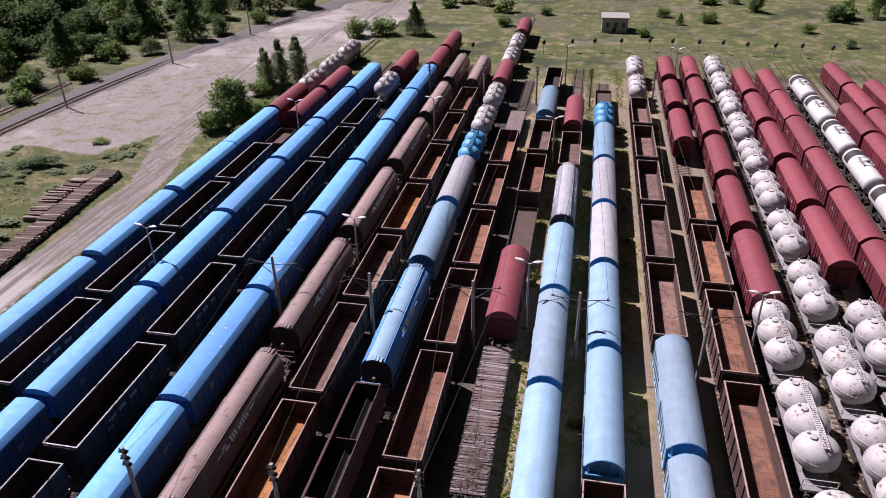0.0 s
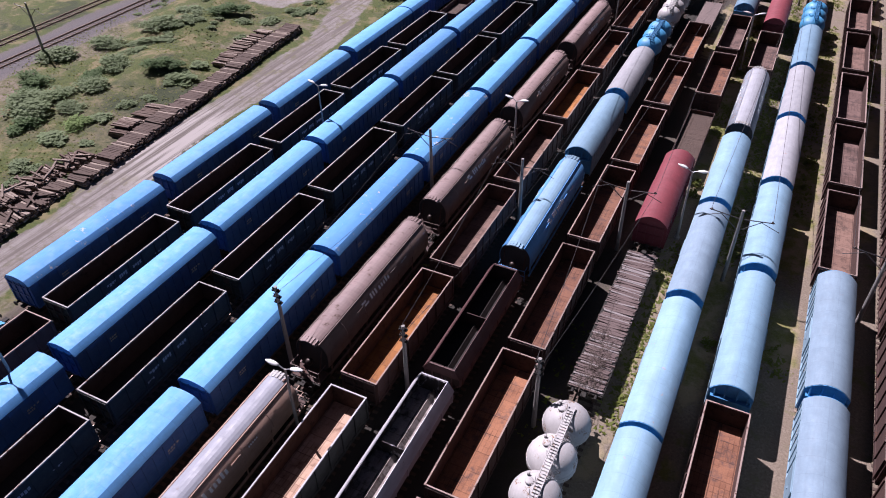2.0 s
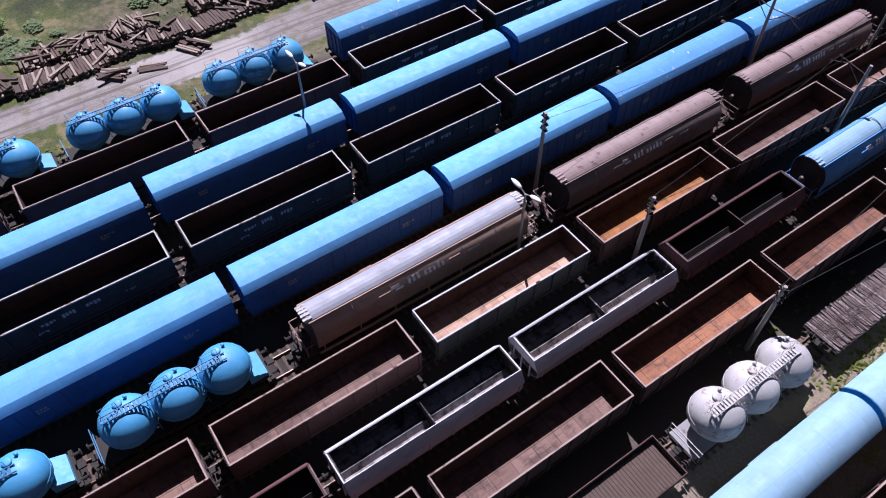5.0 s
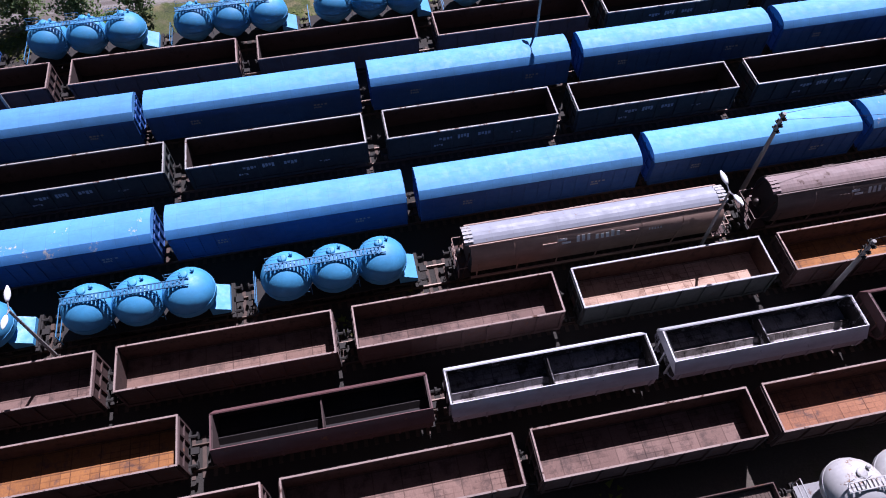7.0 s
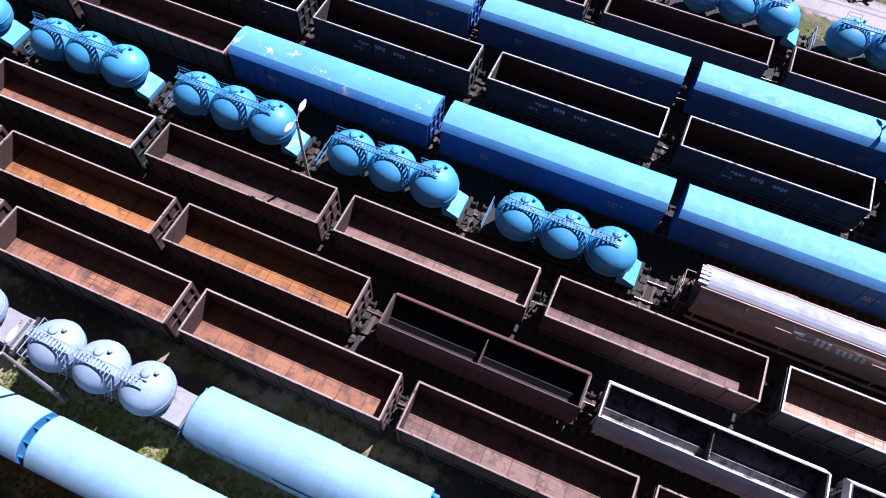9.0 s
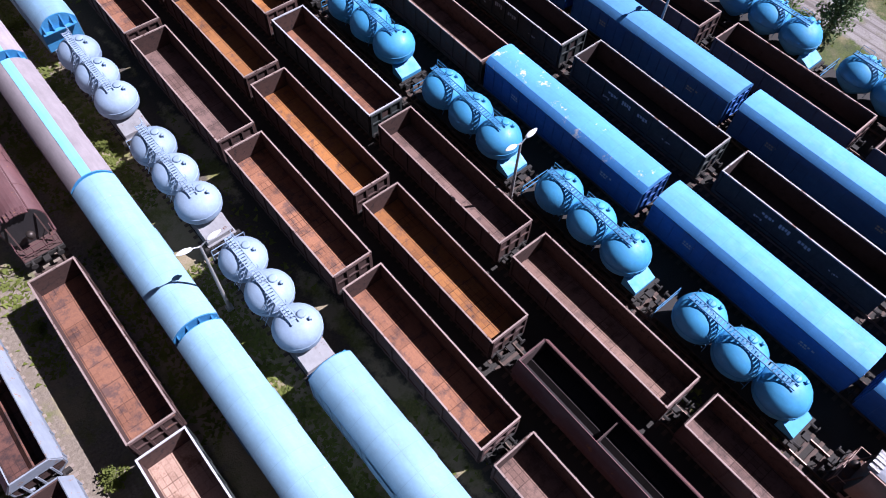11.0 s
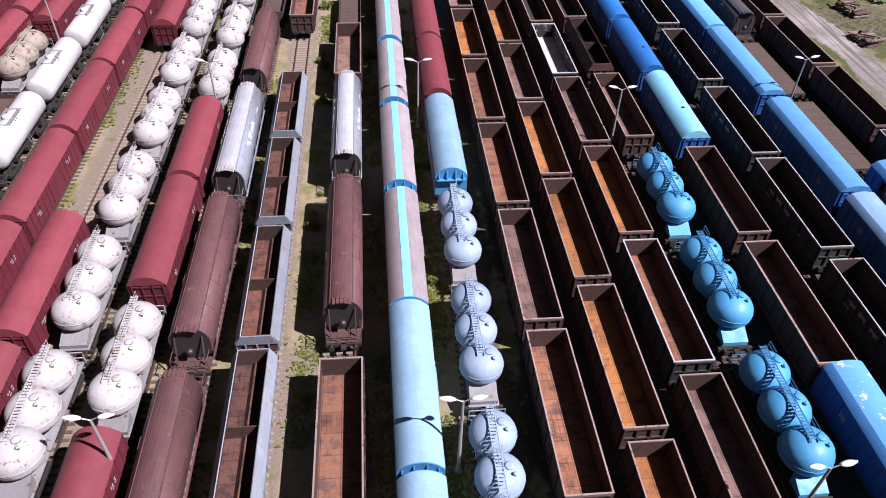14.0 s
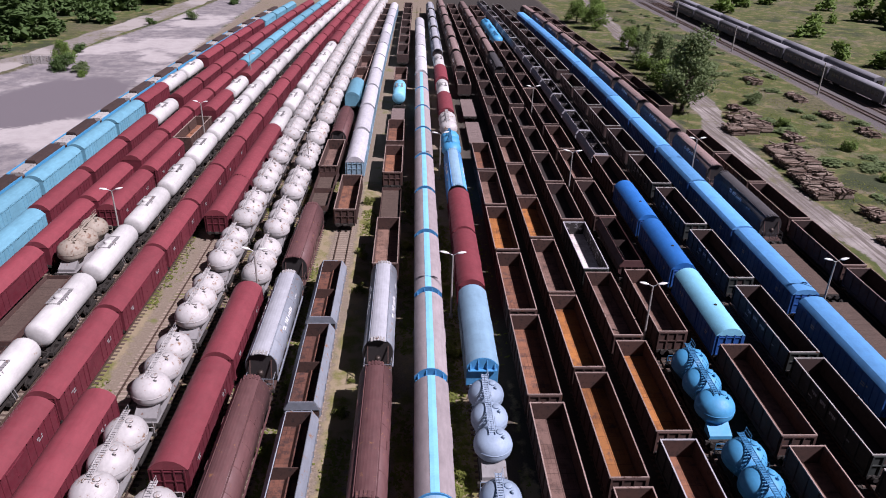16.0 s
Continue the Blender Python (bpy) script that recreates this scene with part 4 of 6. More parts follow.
def proto(code, near=True):
    """The first wagon of a kind; it is moved to the first place where one stands, then copied."""
    P = {
        "g": lambda: gondola("rusty brown open gondola wagon with rust-streaked floor", BROWN, RIM_RUST, INNER, FLOOR_RUST, fine=near),
        "go": lambda: gondola("brown open gondola wagon with bright orange rusty floor", BROWN, RIM_RUST, INNER, FLOOR_ORANGE, fine=near),
        "gd": lambda: gondola("brown open gondola wagon with dull dusty floor", BROWN, RIM_RUST, INNER, FLOOR_DULL, fine=near),
        "gk": lambda: gondola("dark green open gondola wagon, sooty inside, pale rim", BLACKISH, RIM_WHITE, INNER_DARK, FLOOR_DARK, marks=LETTER_DIM, fine=near),
        "gb": lambda: gondola("dark brown open gondola wagon, sooty inside", BROWN, RIM_RUST, INNER_DARK, FLOOR_DARK, fine=near),
        "gw": lambda: gondola("brown gondola wagon with white rim and rusty floor", BLACKISH, WHITE_D, INNER, FLOOR_RUST, fine=near),
        "gx": lambda: gondola("open gondola wagon dusted white inside, white rim", BLACKISH, WHITE_D, INNER_WHITE, FLOOR_LIME, fine=near),
        "gz": lambda: gondola("dark gondola wagon with white rim and bright dusty floor", BLACKISH, WHITE_D, INNER, FLOOR_WHITE, fine=near),
        "d": lambda: double_hopper("brown open double hopper wagon with cross partition", MAROON, MAROON, INNER_DARK, FLOOR_DARK),
        "dw": lambda: double_hopper("grey open double hopper wagon with white coping", GREY_D, WHITE_D, INNER_WHITE, FLOOR_CHALK),
        "dg": lambda: double_hopper("grey-blue open double hopper wagon, rusty inside", SILVER_WALL, SILVER_WALL, INNER, FLOOR_RED, 13.2),
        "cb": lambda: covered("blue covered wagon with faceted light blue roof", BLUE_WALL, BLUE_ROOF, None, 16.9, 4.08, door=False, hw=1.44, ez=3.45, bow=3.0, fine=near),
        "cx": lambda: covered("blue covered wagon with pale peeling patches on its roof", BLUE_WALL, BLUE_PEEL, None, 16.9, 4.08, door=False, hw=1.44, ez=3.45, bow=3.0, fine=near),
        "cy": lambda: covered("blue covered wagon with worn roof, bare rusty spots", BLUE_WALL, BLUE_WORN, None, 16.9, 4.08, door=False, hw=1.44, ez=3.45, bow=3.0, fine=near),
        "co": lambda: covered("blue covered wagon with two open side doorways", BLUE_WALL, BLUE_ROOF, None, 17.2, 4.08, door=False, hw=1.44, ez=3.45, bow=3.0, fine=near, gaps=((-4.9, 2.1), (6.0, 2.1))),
        "cv": lambda: covered("vivid blue covered wagon with smooth roof", BLUE_WALL, VIVID_ROOF, None, 13.5, 4.2, vent=True, fine=near),
        "cn": lambda: covered("blue covered wagon with a pale sky blue roof", BLUE_WALL, STRIPE, None, 13.5, 4.2, vent=True, fine=near),
        "cl": lambda: covered("pale blue covered wagon with dark blue end hoods", LIGHT_WALL, LIGHT_ROOF, HOOD_SKY, 14.3, fine=near),
        "cm": lambda: covered("slate blue covered wagon with bright blue ends", LIGHT_WALL, SLATE_ROOF, HOOD_SKY, 14.3, fine=near),
        "cq": lambda: covered("faded pale covered wagon with rust-stained roof", LIGHT_WALL, PALE_ROOF, HOOD_SKY, 14.3, fine=near),
        "cs": lambda: covered("pale blue covered wagon with bright blue ends", LIGHT_WALL, LIGHT_ROOF, HOOD_SKY, 14.3, fine=near),
        "cp": lambda: covered("faded pinkish covered wagon with sky blue roof stripe", PINKISH, PINKISH, HOOD_SKY, 14.3, stripe=STRIPE, fine=near),
        "cr": lambda: covered("oxide red covered goods wagon with ribbed sides", RED_WALL, RED_ROOF, None, 14.0, 4.2, fine=near),
        "cw": lambda: covered("white covered wagon with smooth roof", LIGHT_WALL, WHITE_D, None, 15.6, 4.3, fine=near),
        "ct": lambda: covered("turquoise blue covered wagon", TURQ, TURQ, None, 14.0, 4.1, fine=near),
        "rr": lambda: covered("oxide red covered goods wagon in a long rake", RED_WALL, RED_ROOF, None, 14.0, 4.2, fine=near),
        "h": lambda: grain_hopper("weathered taupe round-roofed hopper wagon with end platforms", TAUPE, TAUPE_ROOF, text=True),
        "hs": lambda: grain_hopper("hopper wagon with silver roof and brown weathered sides", TAUPE_LIT, SILVER, text=True, body=17.2),
        "hk": lambda: grain_hopper("charcoal grey round-roofed hopper wagon with end platforms", CHARCOAL, CHARCOAL, text=True),
        "hb": lambda: grain_hopper("light blue round-roofed hopper wagon with end platforms", BLUE_ROOF, LIGHT_ROOF, 18.6, 15.5, text=True),
        "hm": lambda: grain_hopper("maroon round-roofed hopper wagon, rust along its side", MAROON, MAROON, 19.0, 15.1),
        "hg": lambda: grain_hopper("silver-grey round-roofed hopper wagon with end platforms", SILVER_WALL, SILVER_BRIGHT, 19.0, 15.1, text=True),
        "s": lambda: silo_wagon("blue three-vessel silo wagon with catwalk", SILO_BLUE, SILO_BLUE, fine=near),
        "sl": lambda: silo_wagon("pale blue three-vessel silo wagon with grey deck", SILO_PALE, DECK_GREY, fine=near, r=1.52, top=4.05),
        "sw": lambda: silo_wagon("white three-vessel silo wagon stained with rust", SILO_WHITE, DECK_GREY, fine=near),
        "sf": lambda: silo_wagon("white rust-stained silo wagon in a long rake", SILO_WHITE, DECK_GREY, fine=near),
        "sc": lambda: silo_wagon("cream three-vessel silo wagon, heavily rusted", SILO_CREAM, DECK_GREY, fine=near),
        "t": lambda: tank_wagon("white cylindrical tank wagon with black band", TANK_WHITE),
        "tw": lambda: tank_wagon("white cylindrical tank wagon", TANK_WHITE, stain=False),
        "tb": lambda: tank_wagon("light blue cylindrical tank wagon", STRIPE, stain=False),
        "f": lambda: flat_wagon("flat wagon with pale weathered plank floor", FLAT_DECK, seed=3),
        "fr": lambda: flat_wagon("flat wagon with red-brown plank floor", SLEEPER, seed=4),
        "fw": lambda: flat_wagon("long flat wagon covered with jumbled grey planks", WOOD, 18.8, seed=5, jumble=True),
        "fl": lambda: flat_wagon("low-sided brown flat wagon with plank floor", SLEEPER, 7.6, side=0.8, side_mat=BROWN, seed=7),
        "fb": lambda: flat_wagon("low-sided brown wagon with plank floor", SLEEPER, 14.2, side=0.5, side_mat=BROWN, seed=9),
        "k": lambda: car_carrier("blue-sided low carrier wagon with dark load"),
        "p": lambda: coach("dark grey passenger coach with ribbed roof"),
    }
    return P[code]()


BASE = {"g": 14.04, "d": 13.5, "cb": 16.9, "cx": 16.9, "cy": 16.9, "co": 17.2, "cv": 13.5, "cn": 13.5, "c": 14.3, "cr": 14.0, "rr": 14.0, "cw": 15.6, "ct": 14.0, "h": 20.2, "hb": 18.6, "hm": 19.0, "hg": 19.0,
        "s": 11.9, "t": 12.4, "f": 14.2, "fw": 18.8, "fl": 7.6, "dg": 13.2, "k": 14.5, "p": 24.5}


def base_length(code):
    return BASE.get(code) or BASE[code[0]]


def track_x(a, slope, y):
    """Where a track lies: straight through the yard, drawn together towards the far throat."""
    x = a + slope * y
    if y < -110:
        x = -3.6 + (x + 3.6) * (1 - 5.0e-6 * (y + 110) ** 2)
    return x


def rake(a, slope, text):
    """A row of wagons on one track. @y: start there; _d: a gap; code[:length][*count]."""
    y = 0.0
    for tok in text.split():
        if tok[0] == "@":
            y = float(tok[1:])
            continue
        if tok[0] == "_":
            y += float(tok[1:])
            continue
        tok, _, count = tok.partition("*")
        code, _, length = tok.partition(":")
        length = float(length) if length else base_length(code)
        for _ in range(int(count or 1)):
            c = y + length / 2
            turn = -math.atan((track_x(a, slope, c + 3) - track_x(a, slope, c - 3)) / 6)
            m = Matrix.Translation((track_x(a, slope, c), c, 0)) @ Matrix.Rotation(turn, 4, "Z")
            far = c < -118 or (a > 7 and -16 < c < 28) or (a > 33 and c > -60) or a > 41
            key = (code, far)
            if key not in PROTO:
                PROTO[key] = proto(code, not far)
                PROTO[key].matrix_basis = m
            else:
                copy_thing(PROTO[key], m)
            y += length


TRACKS = []


def track(a, slope, text, y0=-300, y1=150):
    TRACKS.append((a, slope, y0, y1))
    rake(a, slope, text)


track(-53.15, 0, "@-286 gb:14.1*10 @-129.9 gb:13.6*5 gk:13.6 @-46.9 cb:17.9 @-27.9 s:11.6*4 @19.9 cx:17.2 cb:17.3*3 cb:15 _1 cr:13.5 sf sf sf", y1=170)
track(-48.5, 0, "@-282.2 h:19.6*9 hk:19.6 @-86.2 fr:14.8*2 @-55.6 co:17.2 gb:14.5*4 gk:14.35*5 @93 fl:8 @102 cr:14.7*2", y1=140)
track(-43.4, 0, "@-264.9 cb:16.4*12 @-67.4 cb:16.65 cy:16.65 cb:16.65*2 cb:16.9*8", y1=150)
track(-38.15, 0, "@-291 gk:14.3*8 @-174 gk:14.6*8 @-57.9 gk:14.3*3 gk:14.4*9 @117.5 sw:13.5 cr:15", y1=150)
track(-32.0, 0, "@-297 dw:13.05*14 gb:13.5 @-100.8 cv:13.6*2 cn:13.6 gd:14*2 @-32.5 cx:16.75 cb:16.75*3 cx:16.75*2 cb:16.75*4 cr:14.6*2", y1=170)
track(-26.65, 0, "@-286 gb:14*2 @-250 s:12*3 gb:13.8*6 @-131 gd:14*2 gb:13.9 d:13.3 gd:15.5 @-59.7 s:12.2*5 @1.9 hs:21.2 h:20.2*6", y1=150)
track(-22.0, 0, "@-289 h:19.2*5 hk:19.2 _1 gb:14*2 @-143.2 gb:13.8*4 gx:13.75 gd:13.75*1 go:13.8 gw:13.8 gd:14.05 gd:14.1 gd:14.1 gz go:14.2 gd:14.3 gd:14.3 go:14.5 g:14.4*3 h:19", y1=145)
track(-17.0, 0, "@-289 gb:13.8*9 @-164.5 gb:13.7*3 gd:13.6*2 go:13.6 gd:13.6 go:13.6 go:13.7 go:13.8 go:13.8 @-13.3 d:13.4 dw:13.4*2 d:13.5 hb:18.7 cl:15 cq:14.8 s:11.5 sw:13*2 cr:14 sw:12.5*2 cr:16", y1=200)
track(-12.3, 0, "@-294 h:20*6 gb:14*1 @-157.5 f:17*2 @-120.6 g:13.86 gd:13.86 go:13.86 g:13.86*2 gd:13.86 g:13.86*2 gd:13.86*2 g:13.7 g:14.2*5 f:15", y1=140)
track(-7.3, 0, "@-286 hg:18.5*5 _1 tw:15 cr:14 tw:12 cr:14 @-138 sw:12 s:12 hb:17 cr:13.6*2 cs:14.8 sl:11.7*3 cs:14.4 @3.8 fb:14 sw:12.2 @31 fw cr:15 fb:13.4 g:16 gd:13.4 cl:17.5 gb:14", y1=150)
track(-2.6, 0, "@-247.5 cw:15.6*5 @-168.5 cp:14.35*9 @-40.1 cl:14.3 cl:13.35*4 cl:14.25 cm:14.25 cl:14.25 hg:18.6 gd:14.2 cr:17", y1=150)
track(2.25, 0, "@-290 gb:14*7 @-178 gd:14 tb:16 f:14 g:14.3 g:16 fb:15.3 gd:12.6 hg:19 hm:19 @-35.9 g:14 gz:13.7 g:13.8*3 cl:14.45*2 cq:14.45*2 cl:14.45 s:11.7 fb:11", y1=140)
track(8.2, 0, "@-281.5 cw:15.75*11 @-104.4 g:13.8 @-76.5 dg:13.2*6 @2 g:13.5 @21.6 cm:14.4*2 gd:14.3*5 sf:13.5*2", y1=150)
track(13.1, 0.008, "@-286 gb:13.5*7 _1 gd:14*2 ct:14 @-139.6 hm:19 gd:12.7 fl:6.7 fl:6.2 @-92.4 hm:19 hg:18.6 hm:19 hm:19 @3.5 g:14.2*6 @98.5 cr:16.6*3", y1=160)
track(17.2, 0.011, "@-298.5 sf:12*12 sw:12*7 _0.6 cr:13.6*2 sw:12 cr:14*3 _1 sw:11.8*4 @57.5 cr:15.1*6", y1=160)
track(21.9, 0.012, "@-298 sf:11.8*12 sw:11.8*26", y1=160)
track(25.7, 0.014, "@-290 rr:14*6 tw:12.4*4 @-154 tw:14 tw:14 cr:12.6*3 @-52 cr:14*3 sw:11.8*6 @65 cr:15*5", y1=160)
track(30.2, 0.014, "@-298 rr:13.8*12 cr:13.6*20", y1=160)
track(35.5, 0.014, "@-296 tw:12.4*23 t:12.4*12", y1=160)
track(39.9, 0.014, "@-290 rr:14*9 tw:13 @-150 rr g:18 cr:14.6*2 @-88 sc:12 _0.5 fb:14*2 cr:14*12", y1=160)
track(43.6, 0.012, "@-290 ct:14*8 rr:14*5 @-106 cr:14*18", y1=160)
track(48.3, 0.01, "@-285 rr:14*10 @-144 tw:12.4 rr:14.4*2 cr:14 ct:14*6 cr:14*10", y1=160)
track(53.6, 0.006, "@-280 ct:14*3 rr:14*4 @-180 tw:12.4*2 rr:14 ct:14*6 gd:14*2 g:14*10", y1=160)
track(59.0, 0.0, "@-280 k*15", y1=60)

# ---- ground: one sheet to the horizon, fine near the yard ----
ROAD = ((-92, -420), (-78, -333), (-70, -248), (-67, -162), (-61.5, -138), (-60.3, -104), (-63, -84), (-62.5, -40), (-62, 0), (-60.6, 17), (-62.3, 37), (-62.6, 62), (-63, 80), (-68.5, 100), (-71, 116), (-74, 140), (-68, 168), (-62, 207), (-40, 300))
MAIN = ((-101, -700), (-101, -60), (-100.8, 96), (-99.7, 111), (-98.2, 127), (-95.6, 145), (-90.6, 164), (-84.8, 187), (-76.6, 212), (-30, 330))
SIDE_ROAD = ((150, -90), (118, -140), (103, -180), (97, -215), (90, -260), (86, -300), (80, -420))
DIRT = ((-99, 88), (-78, 88), (-70, 104), (-64, 122), (-62, 150), (-55, 168), (-50, 215), (-72, 218), (-82, 187), (-88, 165), (-93, 145), (-96, 127), (-98, 108))


def near_line(pts, x, y):
    """Least distance of points from a polyline."""
    best = np.full(x.shape, 1e9)
    for (ax, ay), (bx, by) in zip(pts, pts[1:]):
        dx, dy = bx - ax, by - ay
        f = np.clip(((x - ax) * dx + (y - ay) * dy) / (dx * dx + dy * dy), 0, 1)
        best = np.minimum(best, np.hypot(x - ax - f * dx, y - ay - f * dy))
    return best


def inside(pts, x, y):
    hit = np.zeros(x.shape, bool)
    for (ax, ay), (bx, by) in zip(pts, pts[1:] + pts[:1]):
        cross = ((ay > y) != (by > y)) & (x < (bx - ax) * (y - ay) / (by - ay + 1e-9) + ax)
        hit ^= cross
    return hit


def steps(lo, hi, fine):
    """Grid lines: close between lo and hi, wider and wider outside."""
    mid = np.arange(lo, hi + 0.1, fine)
    out = fine * np.cumsum(1.28 ** np.arange(1, 26))
    return np.concatenate([(lo - out)[::-1], mid, hi + out])


gx, gy = steps(-135, 125, 1.6), steps(-330, 225, 2.0)
GX, GY = np.meshgrid(gx, gy)
w1 = np.array([noise.noise((x * 0.11, y * 0.11, 3.0)) for x, y in zip(GX.ravel(), GY.ravel())]).reshape(GX.shape)
w2 = np.array([noise.noise((x * 0.03, y * 0.03, 9.0)) for x, y in zip(GX.ravel(), GY.ravel())]).reshape(GX.shape)
soft = lambda d, edge, width: np.clip((edge + 1.6 * w1 - d) / width + 0.5, 0, 1)
c_dirt = np.maximum(soft(near_line(ROAD, GX, GY), 2.6, 2.0), inside(DIRT, GX + 2 * w1, GY + 3 * w1) * (0.75 + 0.5 * w1))
c_dirt = np.maximum(c_dirt, soft(near_line(SIDE_ROAD, GX, GY), 4.5, 2.0))
yard = np.clip((GX + 56.2 + 1.2 * w1) / 1.5, 0, 1) * np.clip((63 + 2 * w1 - GX) / 2, 0, 1) * np.clip((150 - GY + 12 * w2) / 24, 0, 1)
c_lane = np.zeros(GX.shape)
for lane, lo, hi, wide in ((-0.2, 26, 150, 1.4), (-4.9, 24, 150, 1.3), (-4.9, -125, -4, 1.6), (5.2, 40, 150, 1.6), (5.2, -110, -6, 1.5), (-0.2, -110, -8, 1.3), (10.7, -110, -10, 1.3), (10.7, 60, 150, 1.5), (-9.8, 90, 150, 1.2), (-9.8, -60, -5, 0.8), (15.4, -120, -20, 1.0), (19.7, -110, 60, 0.8), (27.9, -110, 40, 0.9)):
    c_lane = np.maximum(c_lane, np.exp(-((GX - lane) / wide) ** 2) * (GY > lo) * (GY < hi) * np.clip(0.8 + 1.1 * w1, 0, 1))
c_main = np.maximum(soft(near_line(MAIN, GX, GY), 4.6, 2.2), np.clip(1.3 - np.abs(GX + 108.5) / 8.0, 0, 1) * (GY < 125)) * (1 - yard)
# darker ground: yard ballast west of x = -6, and one patch on the lot
c_dark = yard * np.clip((-6 - GX) / 5, 0, 1)
c_dark = np.maximum(c_dark, (GX > 63) * np.clip(1.6 - ((GX - 75 + 3 * w1) / 12) ** 2 - ((GY + 156 + 6 * w1) / 19) ** 2, 0, 1))
c_ball = np.maximum(yard, soft(near_line(MAIN, GX, GY), 4.2, 2.2))
c_ball = np.maximum(c_ball, np.clip(1.3 - np.abs(GX + 110.5) / 7.0, 0, 1) * (GY < -60))
side_x = np.interp(GY, [p[1] for p in SIDE_ROAD[::-1]], [p[0] for p in SIDE_ROAD[::-1]])
c_lot = np.clip((GX - 58 + w1) / 8, 0, 1) * np.clip((side_x - 4 - GX) / 6, 0, 1) * np.clip((-70 - GY + 10 * w1) / 6, 0, 1) * np.clip((GY + 315 + 20 * w2) / 10, 0, 1)
rough_land = np.clip((-64 - GX) / 8, 0, 1) * np.clip((GX + 97) / 5, 0, 1) * np.clip(near_line(ROAD, GX, GY) / 5 - 0.8, 0, 1) * (1 - c_dirt)
GZ = -0.2 + rough_land * (0.5 * np.maximum(0, w1 + 0.25) + 0.9 * np.maximum(0, w2))
for mx, my, mr, mh in ((-84, 78, 6, 1.6), (-88, 88, 5, 1.2), (-80, 64, 5, 1.3), (-86, 8, 8, 2.0), (-82, 24, 6, 1.6), (-90, -8, 7, 1.8)):
    GZ += mh * np.exp(-((GX - mx) ** 2 + (GY - my) ** 2) / mr ** 2) * (1 + 0.4 * w1)
me = bpy.data.meshes.new("ground")
nx, ny = len(gx), len(gy)
idx = np.arange(nx * ny).reshape(ny, nx)
quads = np.stack([idx[:-1, :-1], idx[:-1, 1:], idx[1:, 1:], idx[1:, :-1]], -1).reshape(-1, 4)
me.from_pydata(np.stack([GX.ravel(), GY.ravel(), GZ.ravel()], -1).tolist(), [], quads.tolist())
att = me.color_attributes.new("cover", "FLOAT_COLOR", "POINT")
att.data.foreach_set("color", np.stack([c_dirt.ravel(), c_ball.ravel(), c_lot.ravel(), soft(near_line(ROAD, GX, GY), 3.4, 2.0).ravel()], -1).astype(np.float32).ravel())
att = me.color_attributes.new("soil", "FLOAT_COLOR", "POINT")
att.data.foreach_set("color", np.stack([c_dark.ravel(), c_lane.ravel(), c_main.ravel(), np.ones(nx * ny)], -1).astype(np.float32).ravel())
me.polygons.foreach_set("use_smooth", [True] * len(me.polygons))

m, nt, nd, lk, bs = nodes_of("yard_ground")
vec = nt.nodes.new("ShaderNodeTexCoord").outputs["Object"]
g1, g2, g3, g4 = noise_tex(nt, vec, 0.035, 6, 0.6), noise_tex(nt, vec, 0.3, 6, 0.7), noise_tex(nt, vec, 5.0, 6, 0.75), noise_tex(nt, vec, 1.2, 6, 0.7)
soil_at = nt.nodes.new("ShaderNodeAttribute")
soil_at.attribute_name = "soil"
soil = nt.nodes.new("ShaderNodeSeparateColor")
lk.new(soil_at.outputs["Color"], soil.inputs[0])
at = nt.nodes.new("ShaderNodeAttribute")
at.attribute_name = "cover"
sep = nt.nodes.new("ShaderNodeSeparateColor")
lk.new(at.outputs["Color"], sep.inputs[0])


def ragged(sock):
    """A mask with an edge broken up by noise."""
    a = nt.nodes.new("ShaderNodeMath")
    a.operation = "MULTIPLY_ADD"
    a.inputs[1].default_value = 0.9
    lk.new(g4, a.inputs[0])
    lk.new(sock, a.inputs[2])
    return ramp(nt, a.outputs[0], 0.82, 1.08)


grass = blend(nt, ramp(nt, g3, 0.35, 0.65), (0.034, 0.05, 0.009), (0.092, 0.11, 0.02))
grass = blend(nt, ramp(nt, g4, 0.52, 0.66), grass, (0.03, 0.046, 0.01))
grass = blend(nt, ramp(nt, g2, 0.5, 0.6), grass, (0.17, 0.142, 0.066))
soil_patch = noise_tex(nt, vec, 0.09, 6, 0.68)
grass = blend(nt, ramp(nt, soil_patch, 0.55, 0.62), grass, blend(nt, ramp(nt, g4, 0.4, 0.6), (0.19, 0.155, 0.115), (0.09, 0.085, 0.035)))
grass = blend(nt, ramp(nt, g1, 0.53, 0.62), grass, blend(nt, ramp(nt, g4, 0.4, 0.6), (0.05, 0.055, 0.022), (0.13, 0.11, 0.06)))
thicket = noise_tex(nt, vec, 0.06, 7, 0.7)
grass = blend(nt, ramp(nt, thicket, 0.54, 0.6), grass, blend(nt, ramp(nt, g3, 0.4, 0.6), (0.018, 0.028, 0.007), (0.05, 0.06, 0.022)))
ballast = blend(nt, ramp(nt, g3, 0.35, 0.65), (0.12, 0.095, 0.072), (0.3, 0.245, 0.185))
ballast = blend(nt, ramp(nt, g4, 0.35, 0.7), ballast, (0.19, 0.15, 0.11))
ballast = blend(nt, ramp(nt, g2, 0.55, 0.68), ballast, (0.13, 0.14, 0.035))
dirt = blend(nt, ramp(nt, g3, 0.3, 0.7), (0.27, 0.245, 0.23), (0.18, 0.158, 0.142))
dirt = blend(nt, ramp(nt, g4, 0.5, 0.75), dirt, (0.13, 0.112, 0.092))
dirt = blend(nt, ramp(nt, g2, 0.5, 0.64), dirt, (0.14, 0.13, 0.068))
